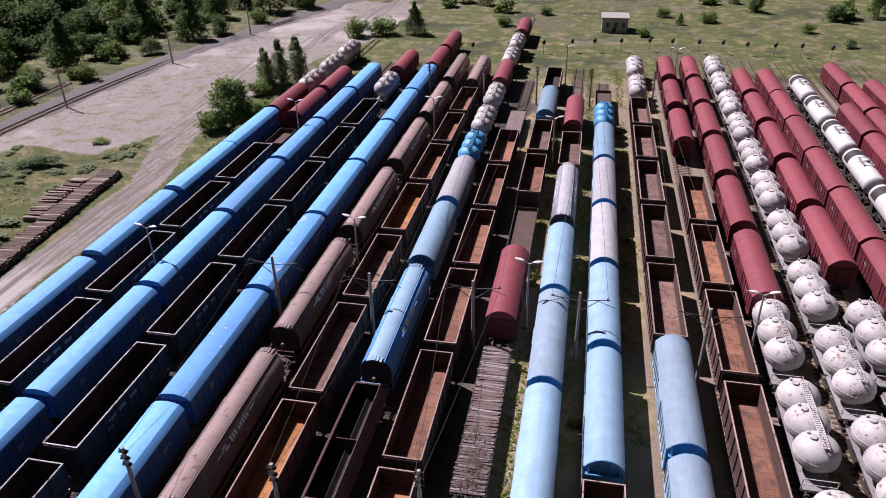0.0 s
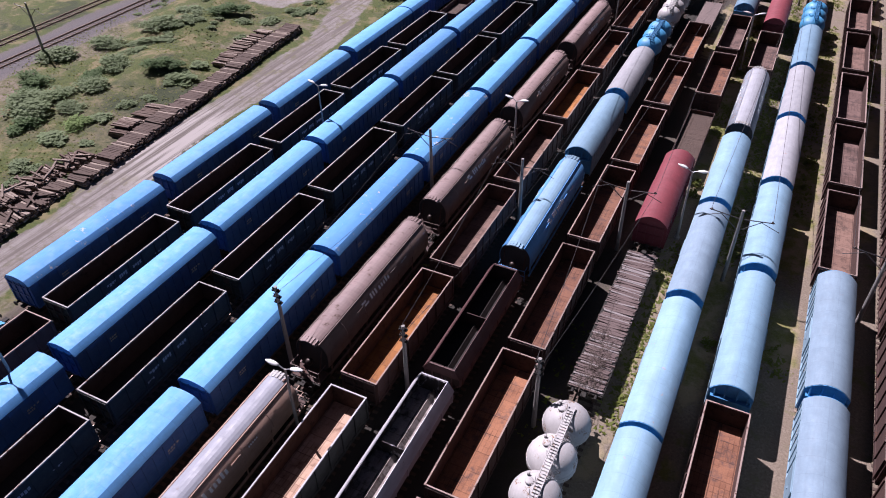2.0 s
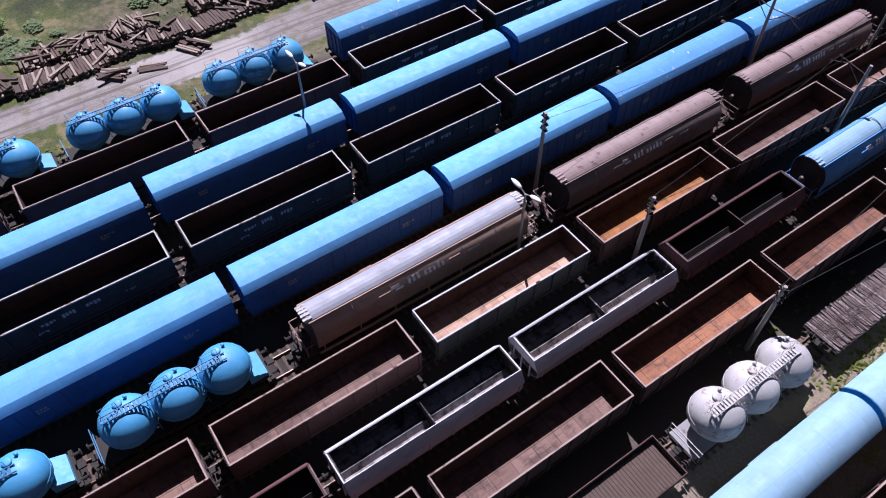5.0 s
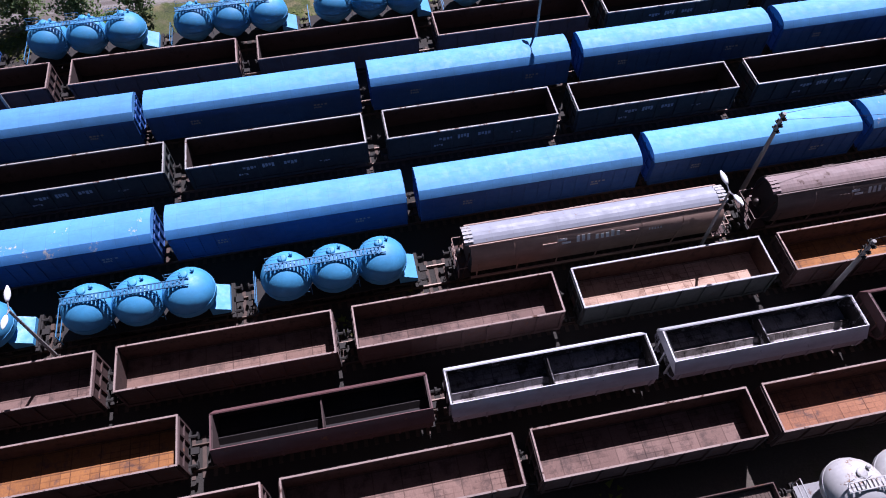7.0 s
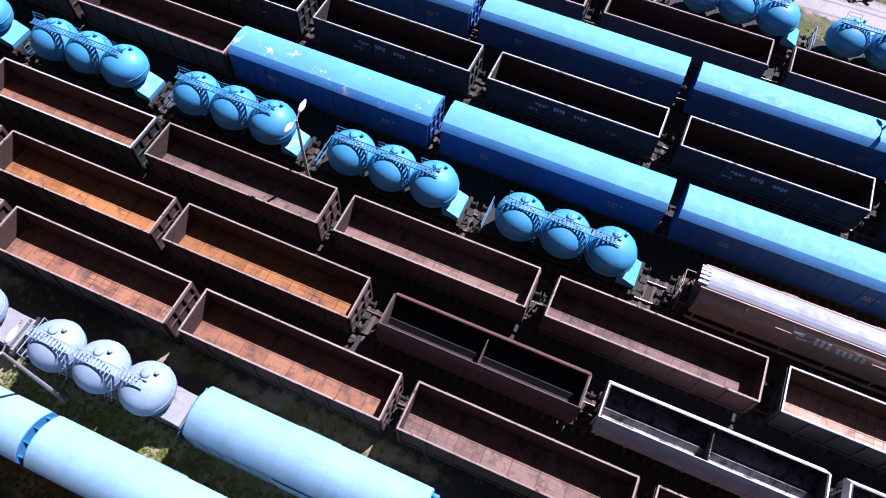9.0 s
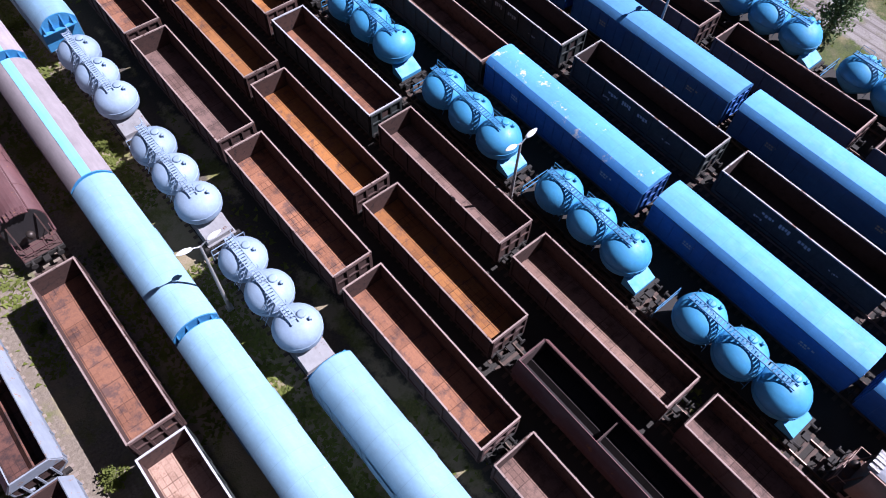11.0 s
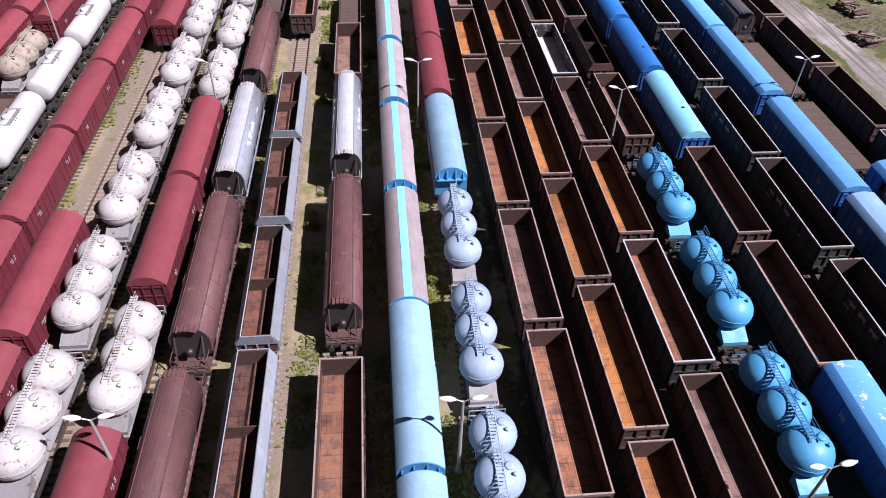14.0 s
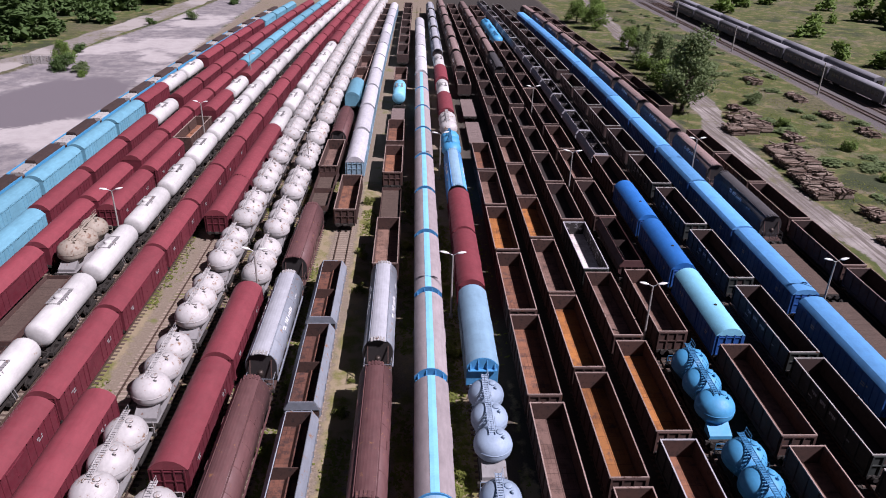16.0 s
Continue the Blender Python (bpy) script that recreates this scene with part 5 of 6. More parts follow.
dirt = blend(nt, ramp(nt, g1, 0.52, 0.6), dirt, (0.34, 0.31, 0.29))
wave = noise_tex(nt, vec, 1.0, 4, 0.6, (1.6, 0.05, 1.0))
ruts = blend(nt, ramp(nt, wave, 0.46, 0.58), dirt, (0.13, 0.11, 0.096))
dirt = blend(nt, at.outputs["Alpha"], dirt, ruts)
lot = blend(nt, ramp(nt, g1, 0.44, 0.5), (0.42, 0.39, 0.38), (0.16, 0.145, 0.155))
lot = blend(nt, ramp(nt, g2, 0.4, 0.75), lot, (0.33, 0.3, 0.29))
lot = blend(nt, ragged(soil.outputs[0]), lot, blend(nt, ramp(nt, g3, 0.3, 0.7), (0.115, 0.1, 0.112), (0.175, 0.155, 0.165)))
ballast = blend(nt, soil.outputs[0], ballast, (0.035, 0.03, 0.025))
turf = blend(nt, ramp(nt, g3, 0.3, 0.7), (0.09, 0.1, 0.022), (0.21, 0.19, 0.06))
turf = blend(nt, ramp(nt, g2, 0.42, 0.54), turf, (0.27, 0.215, 0.135))
ballast = blend(nt, ragged(soil.outputs[1]), ballast, turf)
ballast = blend(nt, soil.outputs[2], ballast, blend(nt, ramp(nt, g3, 0.35, 0.65), (0.06, 0.053, 0.055), (0.15, 0.135, 0.135)))
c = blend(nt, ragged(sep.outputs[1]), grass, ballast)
c = blend(nt, ragged(sep.outputs[2]), c, lot)
c = blend(nt, ragged(sep.outputs[0]), c, dirt)
lk.new(c, bs.inputs["Base Color"])
bs.inputs["Roughness"].default_value = 0.95
bump(nt, bs, g3, 0.7, 0.1)
me.materials.append(m)
tagged(new("ground", me), "gravelly railway yard ground with grass and dirt", "ground", kind="structure")


def ground_z(x, y):
    """Height of the ground sheet at a place."""
    i = int(np.clip(np.searchsorted(gx, x) - 1, 0, nx - 2))
    j = int(np.clip(np.searchsorted(gy, y) - 1, 0, ny - 2))
    u, v = (x - gx[i]) / (gx[i + 1] - gx[i]), (y - gy[j]) / (gy[j + 1] - gy[j])
    return float(GZ[j, i] * (1 - u) * (1 - v) + GZ[j, i + 1] * u * (1 - v) + GZ[j + 1, i] * (1 - u) * v + GZ[j + 1, i + 1] * u * v)


# ---- rails and sleepers ----
def lay_track(pts, sleepers, lo=-150, hi=150):
    """Two rails along a line of places, and sleepers between lo and hi."""
    e = tagged(new("railway_track"), "railway track with worn steel rails", "railway track", "yard tracks", "structure")
    for g in (-0.753, 0.753):
        bm = bmesh.new()
        prev = None
        for k, (x, y) in enumerate(pts):
            a, b = pts[max(0, k - 1)], pts[min(len(pts) - 1, k + 1)]
            d = Vector((b[0] - a[0], b[1] - a[1])).normalized()
            px, py = x + d.y * g, y - d.x * g
            ring = [bm.verts.new((px + d.y * dx, py - d.x * dx, z)) for dx, z in ((-0.07, -0.19), (0.07, -0.19), (0.035, 0.0), (-0.035, 0.0))]
            if prev:
                for j in range(4):
                    bm.faces.new((prev[j], prev[(j + 1) % 4], ring[(j + 1) % 4], ring[j]))
            prev = ring
        part("rail", bm, RAIL, e)
    bm = bmesh.new()
    for (ax, ay), (bx, by) in zip(pts, pts[1:]):
        n = max(1, int(math.hypot(bx - ax, by - ay) / 0.62))
        ang = math.atan2(by - ay, bx - ax) - math.pi / 2
        ca, sa = math.cos(ang), math.sin(ang)
        for k in range(n):
            x, y = ax + (bx - ax) * k / n, ay + (by - ay) * k / n
            if lo < y < hi:
                vs = box(bm, -1.28, 1.28, -0.12, 0.12, -0.25, -0.15)
                for v in vs:
                    v.co.x, v.co.y = x + v.co.x * ca - v.co.y * sa, y + v.co.x * sa + v.co.y * ca
    tagged(part("sleepers", bm, sleepers, e), "weathered timber sleepers", kind="stuff")


for a, slope, y0, y1 in TRACKS:
    pale = a in (25.7, 8.2)
    lay_track([(track_x(a, slope, y0 + (y1 - y0) * k / 24), y0 + (y1 - y0) * k / 24) for k in range(25)], SLEEPER_PALE if pale else SLEEPER)


def smooth_line(pts, step=6.0):
    """A polyline rounded by averaging."""
    out = []
    for (ax, ay), (bx, by) in zip(pts, pts[1:]):
        n = max(1, int(math.hypot(bx - ax, by - ay) / step))
        out += [(ax + (bx - ax) * k / n, ay + (by - ay) * k / n) for k in range(n)]
    out.append(pts[-1])
    for _ in range(6):
        out = [out[0]] + [((p[0] + 2 * q[0] + r[0]) / 4, (p[1] + 2 * q[1] + r[1]) / 4) for p, q, r in zip(out, out[1:], out[2:])] + [out[-1]]
    return out


main_line = smooth_line(MAIN)
lay_track(main_line, SLEEPER, -330, 240)
lay_track([(x - 4.6, y) for x, y in main_line if y < 60], SLEEPER, -330, 60)
lay_track([(-108.2, -420), (-107.9, -60), (-107.8, 125)], SLEEPER, -330, 125)
lay_track([(-113.6, -420), (-113.2, -60)], SLEEPER, -330, -60)
for x, y0, n in ((-108.1, -305, 6), (-113.5, -318, 6)):
    for k in range(n):
        mt = Matrix.Translation((x, y0 + 12.25 + k * 24.5, 0))
        if "coach" not in PROTO:
            PROTO["coach"] = proto("p")
            PROTO["coach"].matrix_basis = mt
        else:
            copy_thing(PROTO["coach"], mt)


# ---- lamps, masts and wires ----
def lamp_post(height=7.7):
    e = tagged(new("street_lamp"), "tall grey yard lamp with two white heads", "lamp", "double-headed yard lamps")
    bm = bmesh.new()
    beam(bm, (0, 0, -0.2), (0, 0, height - 0.3), 0.14, 8, 0.08)
    box(bm, -0.22, 0.22, -0.22, 0.22, -0.22, 0.1)
    part("pole", bm, CONCRETE, e)
    for s in (-1, 1):
        bm = bmesh.new()
        beam(bm, (0, 0, height - 0.35), (s * 0.55, 0, height - 0.05), 0.04, 6)
        arm = part("arm", bm, GALV, e)
        bm = bmesh.new()
        ring = []
        for k in range(9):
            f = k / 8
            ring.append((0.03 + 0.17 * math.sin(math.pi * min(1, f * 0.85 + 0.12)), f))
        prev = None
        for r, f in ring:
            c = Vector((s * (0.45 + 0.95 * f), 0, height - 0.08 + 0.17 * f))
            rr = [bm.verts.new(c + Vector((0, r * math.cos(2 * math.pi * j / 8), 0.6 * r * math.sin(2 * math.pi * j / 8)))) for j in range(8)]
            if prev:
                for j in range(8):
                    bm.faces.new((prev[j], prev[(j + 1) % 8], rr[(j + 1) % 8], rr[j])).smooth = True
            else:
                bm.faces.new(rr)
            prev = rr
        bm.faces.new(prev)
        part("lamp_head", bm, LAMPHEAD, arm)
    return e


LAMPS = {-5.15: (-111, -69.6, -28.1, 54.6, 96, 138), -24.45: (-142, -103, -63.2, -22.4, 19.7, 60.8, 102.5), -45.7: (-110, -68.6, -27.4, 13.8, 55.2, 98), 15.6: (-111, -70.2, -28.3, 52.6, 138.5), 36.2: (-168, -127, -86.3, 52)}
first = None
for x, ys in LAMPS.items():
    for y in ys:
        mt = Matrix.Translation((x, y, 0)) @ Matrix.Rotation(0.12 * math.sin(y), 4, "Z")
        if first is None:
            first = lamp_post()
            first.matrix_basis = mt
        else:
            copy_thing(first, mt)


def catenary_mast(height, arms, label):
    e = tagged(new("catenary_mast"), label, "mast", "overhead line masts")
    bm = bmesh.new()
    beam(bm, (0, 0, -0.2), (0, 0, height), 0.2, 8, 0.13)
    part("pole", bm, CONCRETE, e)
    for s in (-1, 1) if arms else ():
        bm = bmesh.new()
        beam(bm, (0, 0, height - 0.9), (s * 2.6, 0, height - 0.55), 0.045)
        beam(bm, (0, 0, height - 2.1), (s * 1.7, 0, height - 0.68), 0.04)
        beam(bm, (s * 1.5, 0, height - 0.72), (s * 3.1, 0, height - 1.35), 0.03)
        arm = part("bracket", bm, WIRE, e)
        bm = bmesh.new()
        for k in range(3):
            revolve(bm, [(0.03, height - 0.62 + k * 0.07), (0.09, height - 0.6 + k * 0.07), (0.03, height - 0.55 + k * 0.07)], s * 2.4, 0, 8)
        part("insulator", bm, TAUPE, arm)
    if not arms:
        for z in (height - 0.35, height - 0.95, height - 1.5):
            bm = bmesh.new()
            box(bm, -0.32, 0.32, -0.12, 0.12, z - 0.05, z + 0.05)
            beam(bm, (-0.25, 0, z), (-0.25, 0, z + 0.22), 0.05, 6)
            beam(bm, (0.25, 0, z), (0.25, 0, z + 0.22), 0.05, 6)
            part("cross_arm", bm, UNDER, e)
    return e


MASTS = [(-30.0, 51.6, 7.4), (-19.7, 50.2, 7.6), (-9.9, 50.5, 7.5), (-0.2, 50.2, 7.3), (10.8, 49.5, 7.4)]
ONE = catenary_mast(7.5, True, "concrete overhead line mast with steel brackets")
for k, (x, y, h) in enumerate(MASTS):
    mt = Matrix.Translation((x, y, 0))
    if k == 0:
        ONE.matrix_basis = mt
    else:
        copy_thing(ONE, mt)
TWO = catenary_mast(8.6, False, "tall concrete line pole with cross arms")
for k, (x, y) in enumerate(((-28.9, 25.0), (-19.6, 26.8), (-9.9, 28.0))):
    mt = Matrix.Translation((x, y, 0 if k == 0 else -1.6))
    if k == 0:
        TWO.matrix_basis = mt
    else:
        copy_thing(TWO, mt)
for x, y in ((-97.6, 110.5), (-93.6, 142.4), (-87.4, 170.6), (-98.2, 60), (-98.2, -170), (-98.2, -222), (-98.2, -275)):
    copy_thing(ONE, Matrix.Translation((x, y, 0)) @ Matrix.Rotation(0.25 if y > 120 else 0.0, 4, "Z"))


def wire(a, b, sag=0.35, r=0.018):
    bm = bmesh.new()
    a, b = Vector(a), Vector(b)
    pts = [a.lerp(b, k / 8) - Vector((0, 0, 4 * sag * (k / 8) * (1 - k / 8))) for k in range(9)]
    rings = [[bm.verts.new(p + Vector((r * math.cos(k * math.pi / 2), 0, r * math.sin(k * math.pi / 2)))) for k in range(4)] for p in pts]
    for u, v in zip(rings, rings[1:]):
        for k in range(4):
            bm.faces.new((u[k], u[(k + 1) % 4], v[(k + 1) % 4], v[k]))
    tagged(part("overhead_wire", bm, WIRE), "thin dark overhead wire between masts", "wire", "overhead wires")


for x, y, h in MASTS:
    copy_thing(TWO, Matrix.Translation((x, 125.0, -1.6)))
TOPS = ((-28.9, 25.0, 8.3), (-19.6, 26.8, 6.7), (-9.9, 28.0, 6.7))
for (x, y, h), (tx, ty, tz) in zip(MASTS[:3], TOPS):
    for s in (-1, 1):
        wire((x + s * 2.5, y, h - 0.5), (tx + s * 0.25, ty, tz))
for x, y, h in MASTS:
    for s in (-1, 1):
        wire((x + s * 2.5, y, h - 0.5), (x + s * 0.25, 125.0, 6.7), 0.8)


# ---- stacks of old sleepers beside the road ----
m, nt, nd, lk, bs = nodes_of("stacked_sleeper_wood")
geo = nt.nodes.new("ShaderNodeNewGeometry")
sv = nt.nodes.new("ShaderNodeTexCoord").outputs["Object"]
sn = noise_tex(nt, sv, 4.0, 5, 0.7)
sc = ramp(nt, geo.outputs["Random Per Island"], 0.15, 0.95, (0.1, 0.062, 0.045, 1), (0.42, 0.34, 0.28, 1))
sc = blend(nt, ramp(nt, sn, 0.3, 0.75), sc, (0.09, 0.06, 0.045))
lk.new(sc, bs.inputs["Base Color"])
bs.inputs["Roughness"].default_value = 0.9
bump(nt, bs, sn, 0.5, 0.02)
STACKED = m

rnd = random.Random(11)
SL_ME = []
for k in range(6):
    b = bmesh.new()
    L = rnd.uniform(1.22, 1.34)
    vs = box(b, -L, L, -0.13, 0.13, 0, 0.17)
    for v in vs:
        v.co += Vector((rnd.uniform(-0.03, 0.03), rnd.uniform(-0.02, 0.02), rnd.uniform(-0.015, 0.015)))
    me_s = bpy.data.meshes.new("sleeper")
    b.to_mesh(me_s)
    b.free()
    me_s.materials.append(SLEEPER_PALE if k == 0 else SLEEPER)
    SL_ME.append(me_s)


def sleeper_stack(x, y, count, layers, turn=0.0, jumble=0.1, pieces=True):
    """Sleepers laid side by side in layers; the top one in pieces, with some thrown across it."""
    e = tagged(new("sleeper_stack"), "stack of old weathered timber railway sleepers", "timber stack", "stacks of old sleepers")
    e.location, e.rotation_euler = (x, y, ground_z(x, y) - 0.05), (0, 0, turn)
    bm = bmesh.new()
    far = y < -60 or not pieces
    for l in range(layers + 2 if far else layers - 1):
        k = 0
        while k < count:
            if far and l > layers - 2 and rnd.random() < 0.3:
                k += rnd.randrange(1, 4)
                continue
            y0, dx, tw = (k - count / 2) * 0.3 + rnd.uniform(-0.05, 0.05), rnd.uniform(-0.25, 0.25), rnd.uniform(-0.1, 0.1) if l >= layers - 1 else 0
            for v in box(bm, -1.28 + dx, 1.28 + dx, y0 - 0.13, y0 + 0.13, l * 0.19, l * 0.19 + 0.17):
                v.co.y += v.co.x * tw
            k += 1
    if far:
        for k in range(int(count * jumble * 1.5)):
            x0, y0, a, z = rnd.uniform(-1, 1), rnd.uniform(-count * 0.15, count * 0.15), rnd.uniform(0, 3.1), (layers + 2) * 0.19
            beam(bm, (x0 - 1.2 * math.cos(a), y0 - 1.2 * math.sin(a), z + 0.05), (x0 + 1.2 * math.cos(a), y0 + 1.2 * math.sin(a), z + rnd.uniform(0, 0.3)), 0.14, 4)
    if layers > 1:
        tagged(part("stacked_timber", bm, STACKED, e), "closely stacked weathered sleepers", kind="stuff")
    else:
        bm.free()
    if far:
        return e
    for k in range(count):
        o = new("sleeper", SL_ME[rnd.randrange(6)])
        o.parent = e
        o.location = (rnd.uniform(-0.2, 0.2), (k - count / 2) * 0.3, (layers - 1) * 0.19 + rnd.choice((0, 0, 0, 0.02)))
        o.rotation_euler = (0, rnd.uniform(-0.02, 0.02), rnd.uniform(-jumble, jumble) * 0.4)
    for k in range(int(count * jumble)):
        o = new("sleeper", SL_ME[rnd.randrange(6)])
        o.parent = e
        o.location = (rnd.uniform(-0.7, 0.7), rnd.uniform(-count * 0.14, count * 0.14), layers * 0.19 + rnd.uniform(0, 0.1))
        o.rotation_euler = (rnd.uniform(-0.1, 0.1), rnd.uniform(-0.12, 0.12), rnd.uniform(-1.2, 1.2))
    return e


for k in range(13):
    # two long runs of old sleepers beside the dirt road
    y = -12.0 + k * 4.25
    sleeper_stack(-66.6 - 0.5 * math.sin(k * 1.9) + 0.006 * y, y, 14, (4, 5, 4, 3)[k % 4], 0.06 * math.sin(k * 2.3), (0.12, 0.4, 0.18)[k % 3])
    if k % 4 != 1:
        sleeper_stack(-69.4 - 0.4 * math.sin(k * 1.3), y + 1.2, 13, (3, 4, 3)[k % 3], 0.08 * math.sin(k * 1.7), 0.4, False)
for k in range(10):
    y = 43.6 + k * 4.15
    sleeper_stack(-66.3 - 0.085 * (y - 42), y, 14, (5, 5, 6, 5)[k % 4], 0.085, 0.06, True)
    if k in (1, 2, 6, 7, 8):
        sleeper_stack(-69.2 - 0.085 * (y - 42), y + 0.6, 13, (3, 4)[k % 2], 0.085, 0.05, False)
for args in ((-63.8, 10.5, 7, 2, 0.5, 0.3), (-62.9, 6.0, 4, 1, 1.2, 0.2), (-63.9, 2.5, 5, 2, 0.9, 0.5),
             (-65.0, -106, 18, 5, 0.05, 0.2), (-68.3, -106.5, 18, 5, 0.05, 0.2), (-65.8, -112.5, 18, 5, 0.05, 0.2), (-69.2, -113, 18, 5, 0.05, 0.2), (-66.6, -119.5, 18, 5, 0.05, 0.2), (-70.1, -120, 18, 5, 0.05, 0.2), (-71.0, -127, 18, 4, 0.05, 0.2), (-67.6, -126, 16, 4, 0, 0.2),
             (-64.9, -139, 18, 4, 0, 0.2), (-68.3, -140, 18, 5, 0, 0.2), (-71.7, -141, 18, 4, 0, 0.2), (-68.8, -147, 16, 4, 0.1, 0.2), (-72.3, -148, 16, 4, 0.1, 0.2), (-72.2, -155, 14, 3, 0.2, 0.3), (-69.5, -97, 14, 3, 0.2, 0.3), (-74.8, -134, 12, 3, 0.4, 0.4),
             (-87, -181, 18, 3, 0.1, 0.3), (-90.6, -165, 20, 3, 0.1, 0.3), (-90.8, -150, 18, 3, 0.1, 0.3), (-92, -138, 16, 3, 0.1, 0.3), (-85.4, -225, 20, 3, 0.1, 0.3), (-73, -178, 10, 2, 0.4, 0.4), (-66.5, -88, 12, 3, 0.2, 0.4), (-70, -80, 14, 3, 0.1, 0.4)):
    sleeper_stack(*args)


# ---- trees, bushes and weeds ----
def tree(kind, h, spread, leaves, leaf_mat, seed, size=0.42):
    """Tapered trunk, limbs, and a crown of many leaf clumps with gaps."""
    r = random.Random(seed)
    names = {"bush": ("bush", "leafy green bush with uneven outline", "bush"), "poplar": ("poplar_tree", "slender grey-green poplar tree", "tree"), "tree": ("tree", "broad leafy green tree beside the yard", "tree"), "conifer": ("conifer_tree", "dark green conifer tree in the meadow", "tree")}
    nm, label, cat = names[kind]
    e = tagged(new(nm), label, cat, "trees and bushes")
    bm = bmesh.new()
    beam(bm, (0, 0, -0.4), (0, 0, h * 0.75), 0.03 * h, 7, 0.008 * h)
    blobs = []
    n = {"bush": 7, "poplar": 12, "tree": 16, "conifer": 14}[kind]
    for k in range(n):
        f = (k + 0.5) / n
        a = k * 2.4 + r.uniform(-0.4, 0.4)
        if kind == "poplar":
            z, d, s = h * (0.12 + 0.82 * f), spread * 0.3 * math.sin(math.pi * min(1, f + 0.12)), spread * 0.5 * (1.1 - 0.75 * f)
        elif kind == "conifer":
            z, d, s = h * (0.08 + 0.88 * f), spread * 0.55 * (1 - f), spread * 0.5 * (1.05 - 0.9 * f)
        elif kind == "bush":
            z, d, s = h * r.uniform(0.25, 0.75), spread * r.uniform(0.1, 0.65), spread * r.uniform(0.3, 0.5)
        else:
            z, d, s = h * (0.16 + 0.72 * f), spread * (0.85 - 0.55 * f) * r.uniform(0.5, 1.15), spread * r.uniform(0.24, 0.46)
        p = Vector((d * math.cos(a), d * math.sin(a), z))
        blobs.append((p, s))
        if kind != "bush":
            beam(bm, (0, 0, z * 0.7), p, 0.012 * h, 5, 0.004 * h)
    part("trunk", bm, BARK, e)
    verts, faces = [], []
    for k in range(leaves):
        p, s = blobs[r.randrange(n)]
        d = Vector((r.gauss(0, 1), r.gauss(0, 1), r.gauss(0, 1))).normalized() * s * r.uniform(0.3, 1.15)
        d.z *= 0.85
        c = p + d
        q = Euler((r.uniform(-0.9, 0.9), r.uniform(-0.9, 0.9), r.uniform(0, 6.3))).to_matrix()
        z = size * r.uniform(0.5, 1.2)
        b = len(verts)
        for u, v in ((-1, 0), (0, -0.55), (1, 0), (0, 0.55)):
            verts.append(c + q @ Vector((u * z * 0.6, v * z * 0.6, 0.12 * z * (abs(u) - 0.5))))
        faces.append((b, b + 1, b + 2, b + 3))
    mc = bpy.data.meshes.new("crown")
    mc.from_pydata(verts, [], faces)
    mc.materials.append(leaf_mat)
    o = new("crown", mc)
    o.parent = e
    o["kind"] = "stuff"
    return e


TREES = {}
KINDS = {"t": ("tree", 8.5, 4.2, 4200, LEAF, 0.5), "T": ("tree", 13.0, 5.2, 6000, LEAF_GREY, 0.55), "p": ("poplar", 9.5, 3.4, 2600, LEAF_GREY, 0.4), "c": ("conifer", 8.0, 3.6, 3600, LEAF_DARK, 0.45),
         "b": ("bush", 2.6, 2.6, 1300, LEAF, 0.4), "B": ("bush", 4.6, 4.4, 2500, LEAF_DARK, 0.5), "g": ("bush", 3.4, 3.4, 1700, LEAF_GREY, 0.45), "w": ("bush", 1.0, 1.1, 420, WEED, 0.22)}


def plant(code, x, y, s=1.0):
    mt = Matrix.Translation((x, y, ground_z(x, y))) @ Matrix.Rotation((x * 7.3 + y * 3.1) % 6.28, 4, "Z")
    if code not in TREES:
        k, h, sp, n, mat, size = KINDS[code]
        TREES[code] = tree(k, h, sp, n, mat, len(TREES) + 3, size)
    e = copy_thing(TREES[code], mt)
    e.scale = (s, s, s * (0.9 + 0.2 * ((x * 1.7 + y) % 1)))
    if -98 < x < -72 and -60 < y < 98:
        e.scale = (s * 1.3, s * 1.2, s * 0.42)
    return e


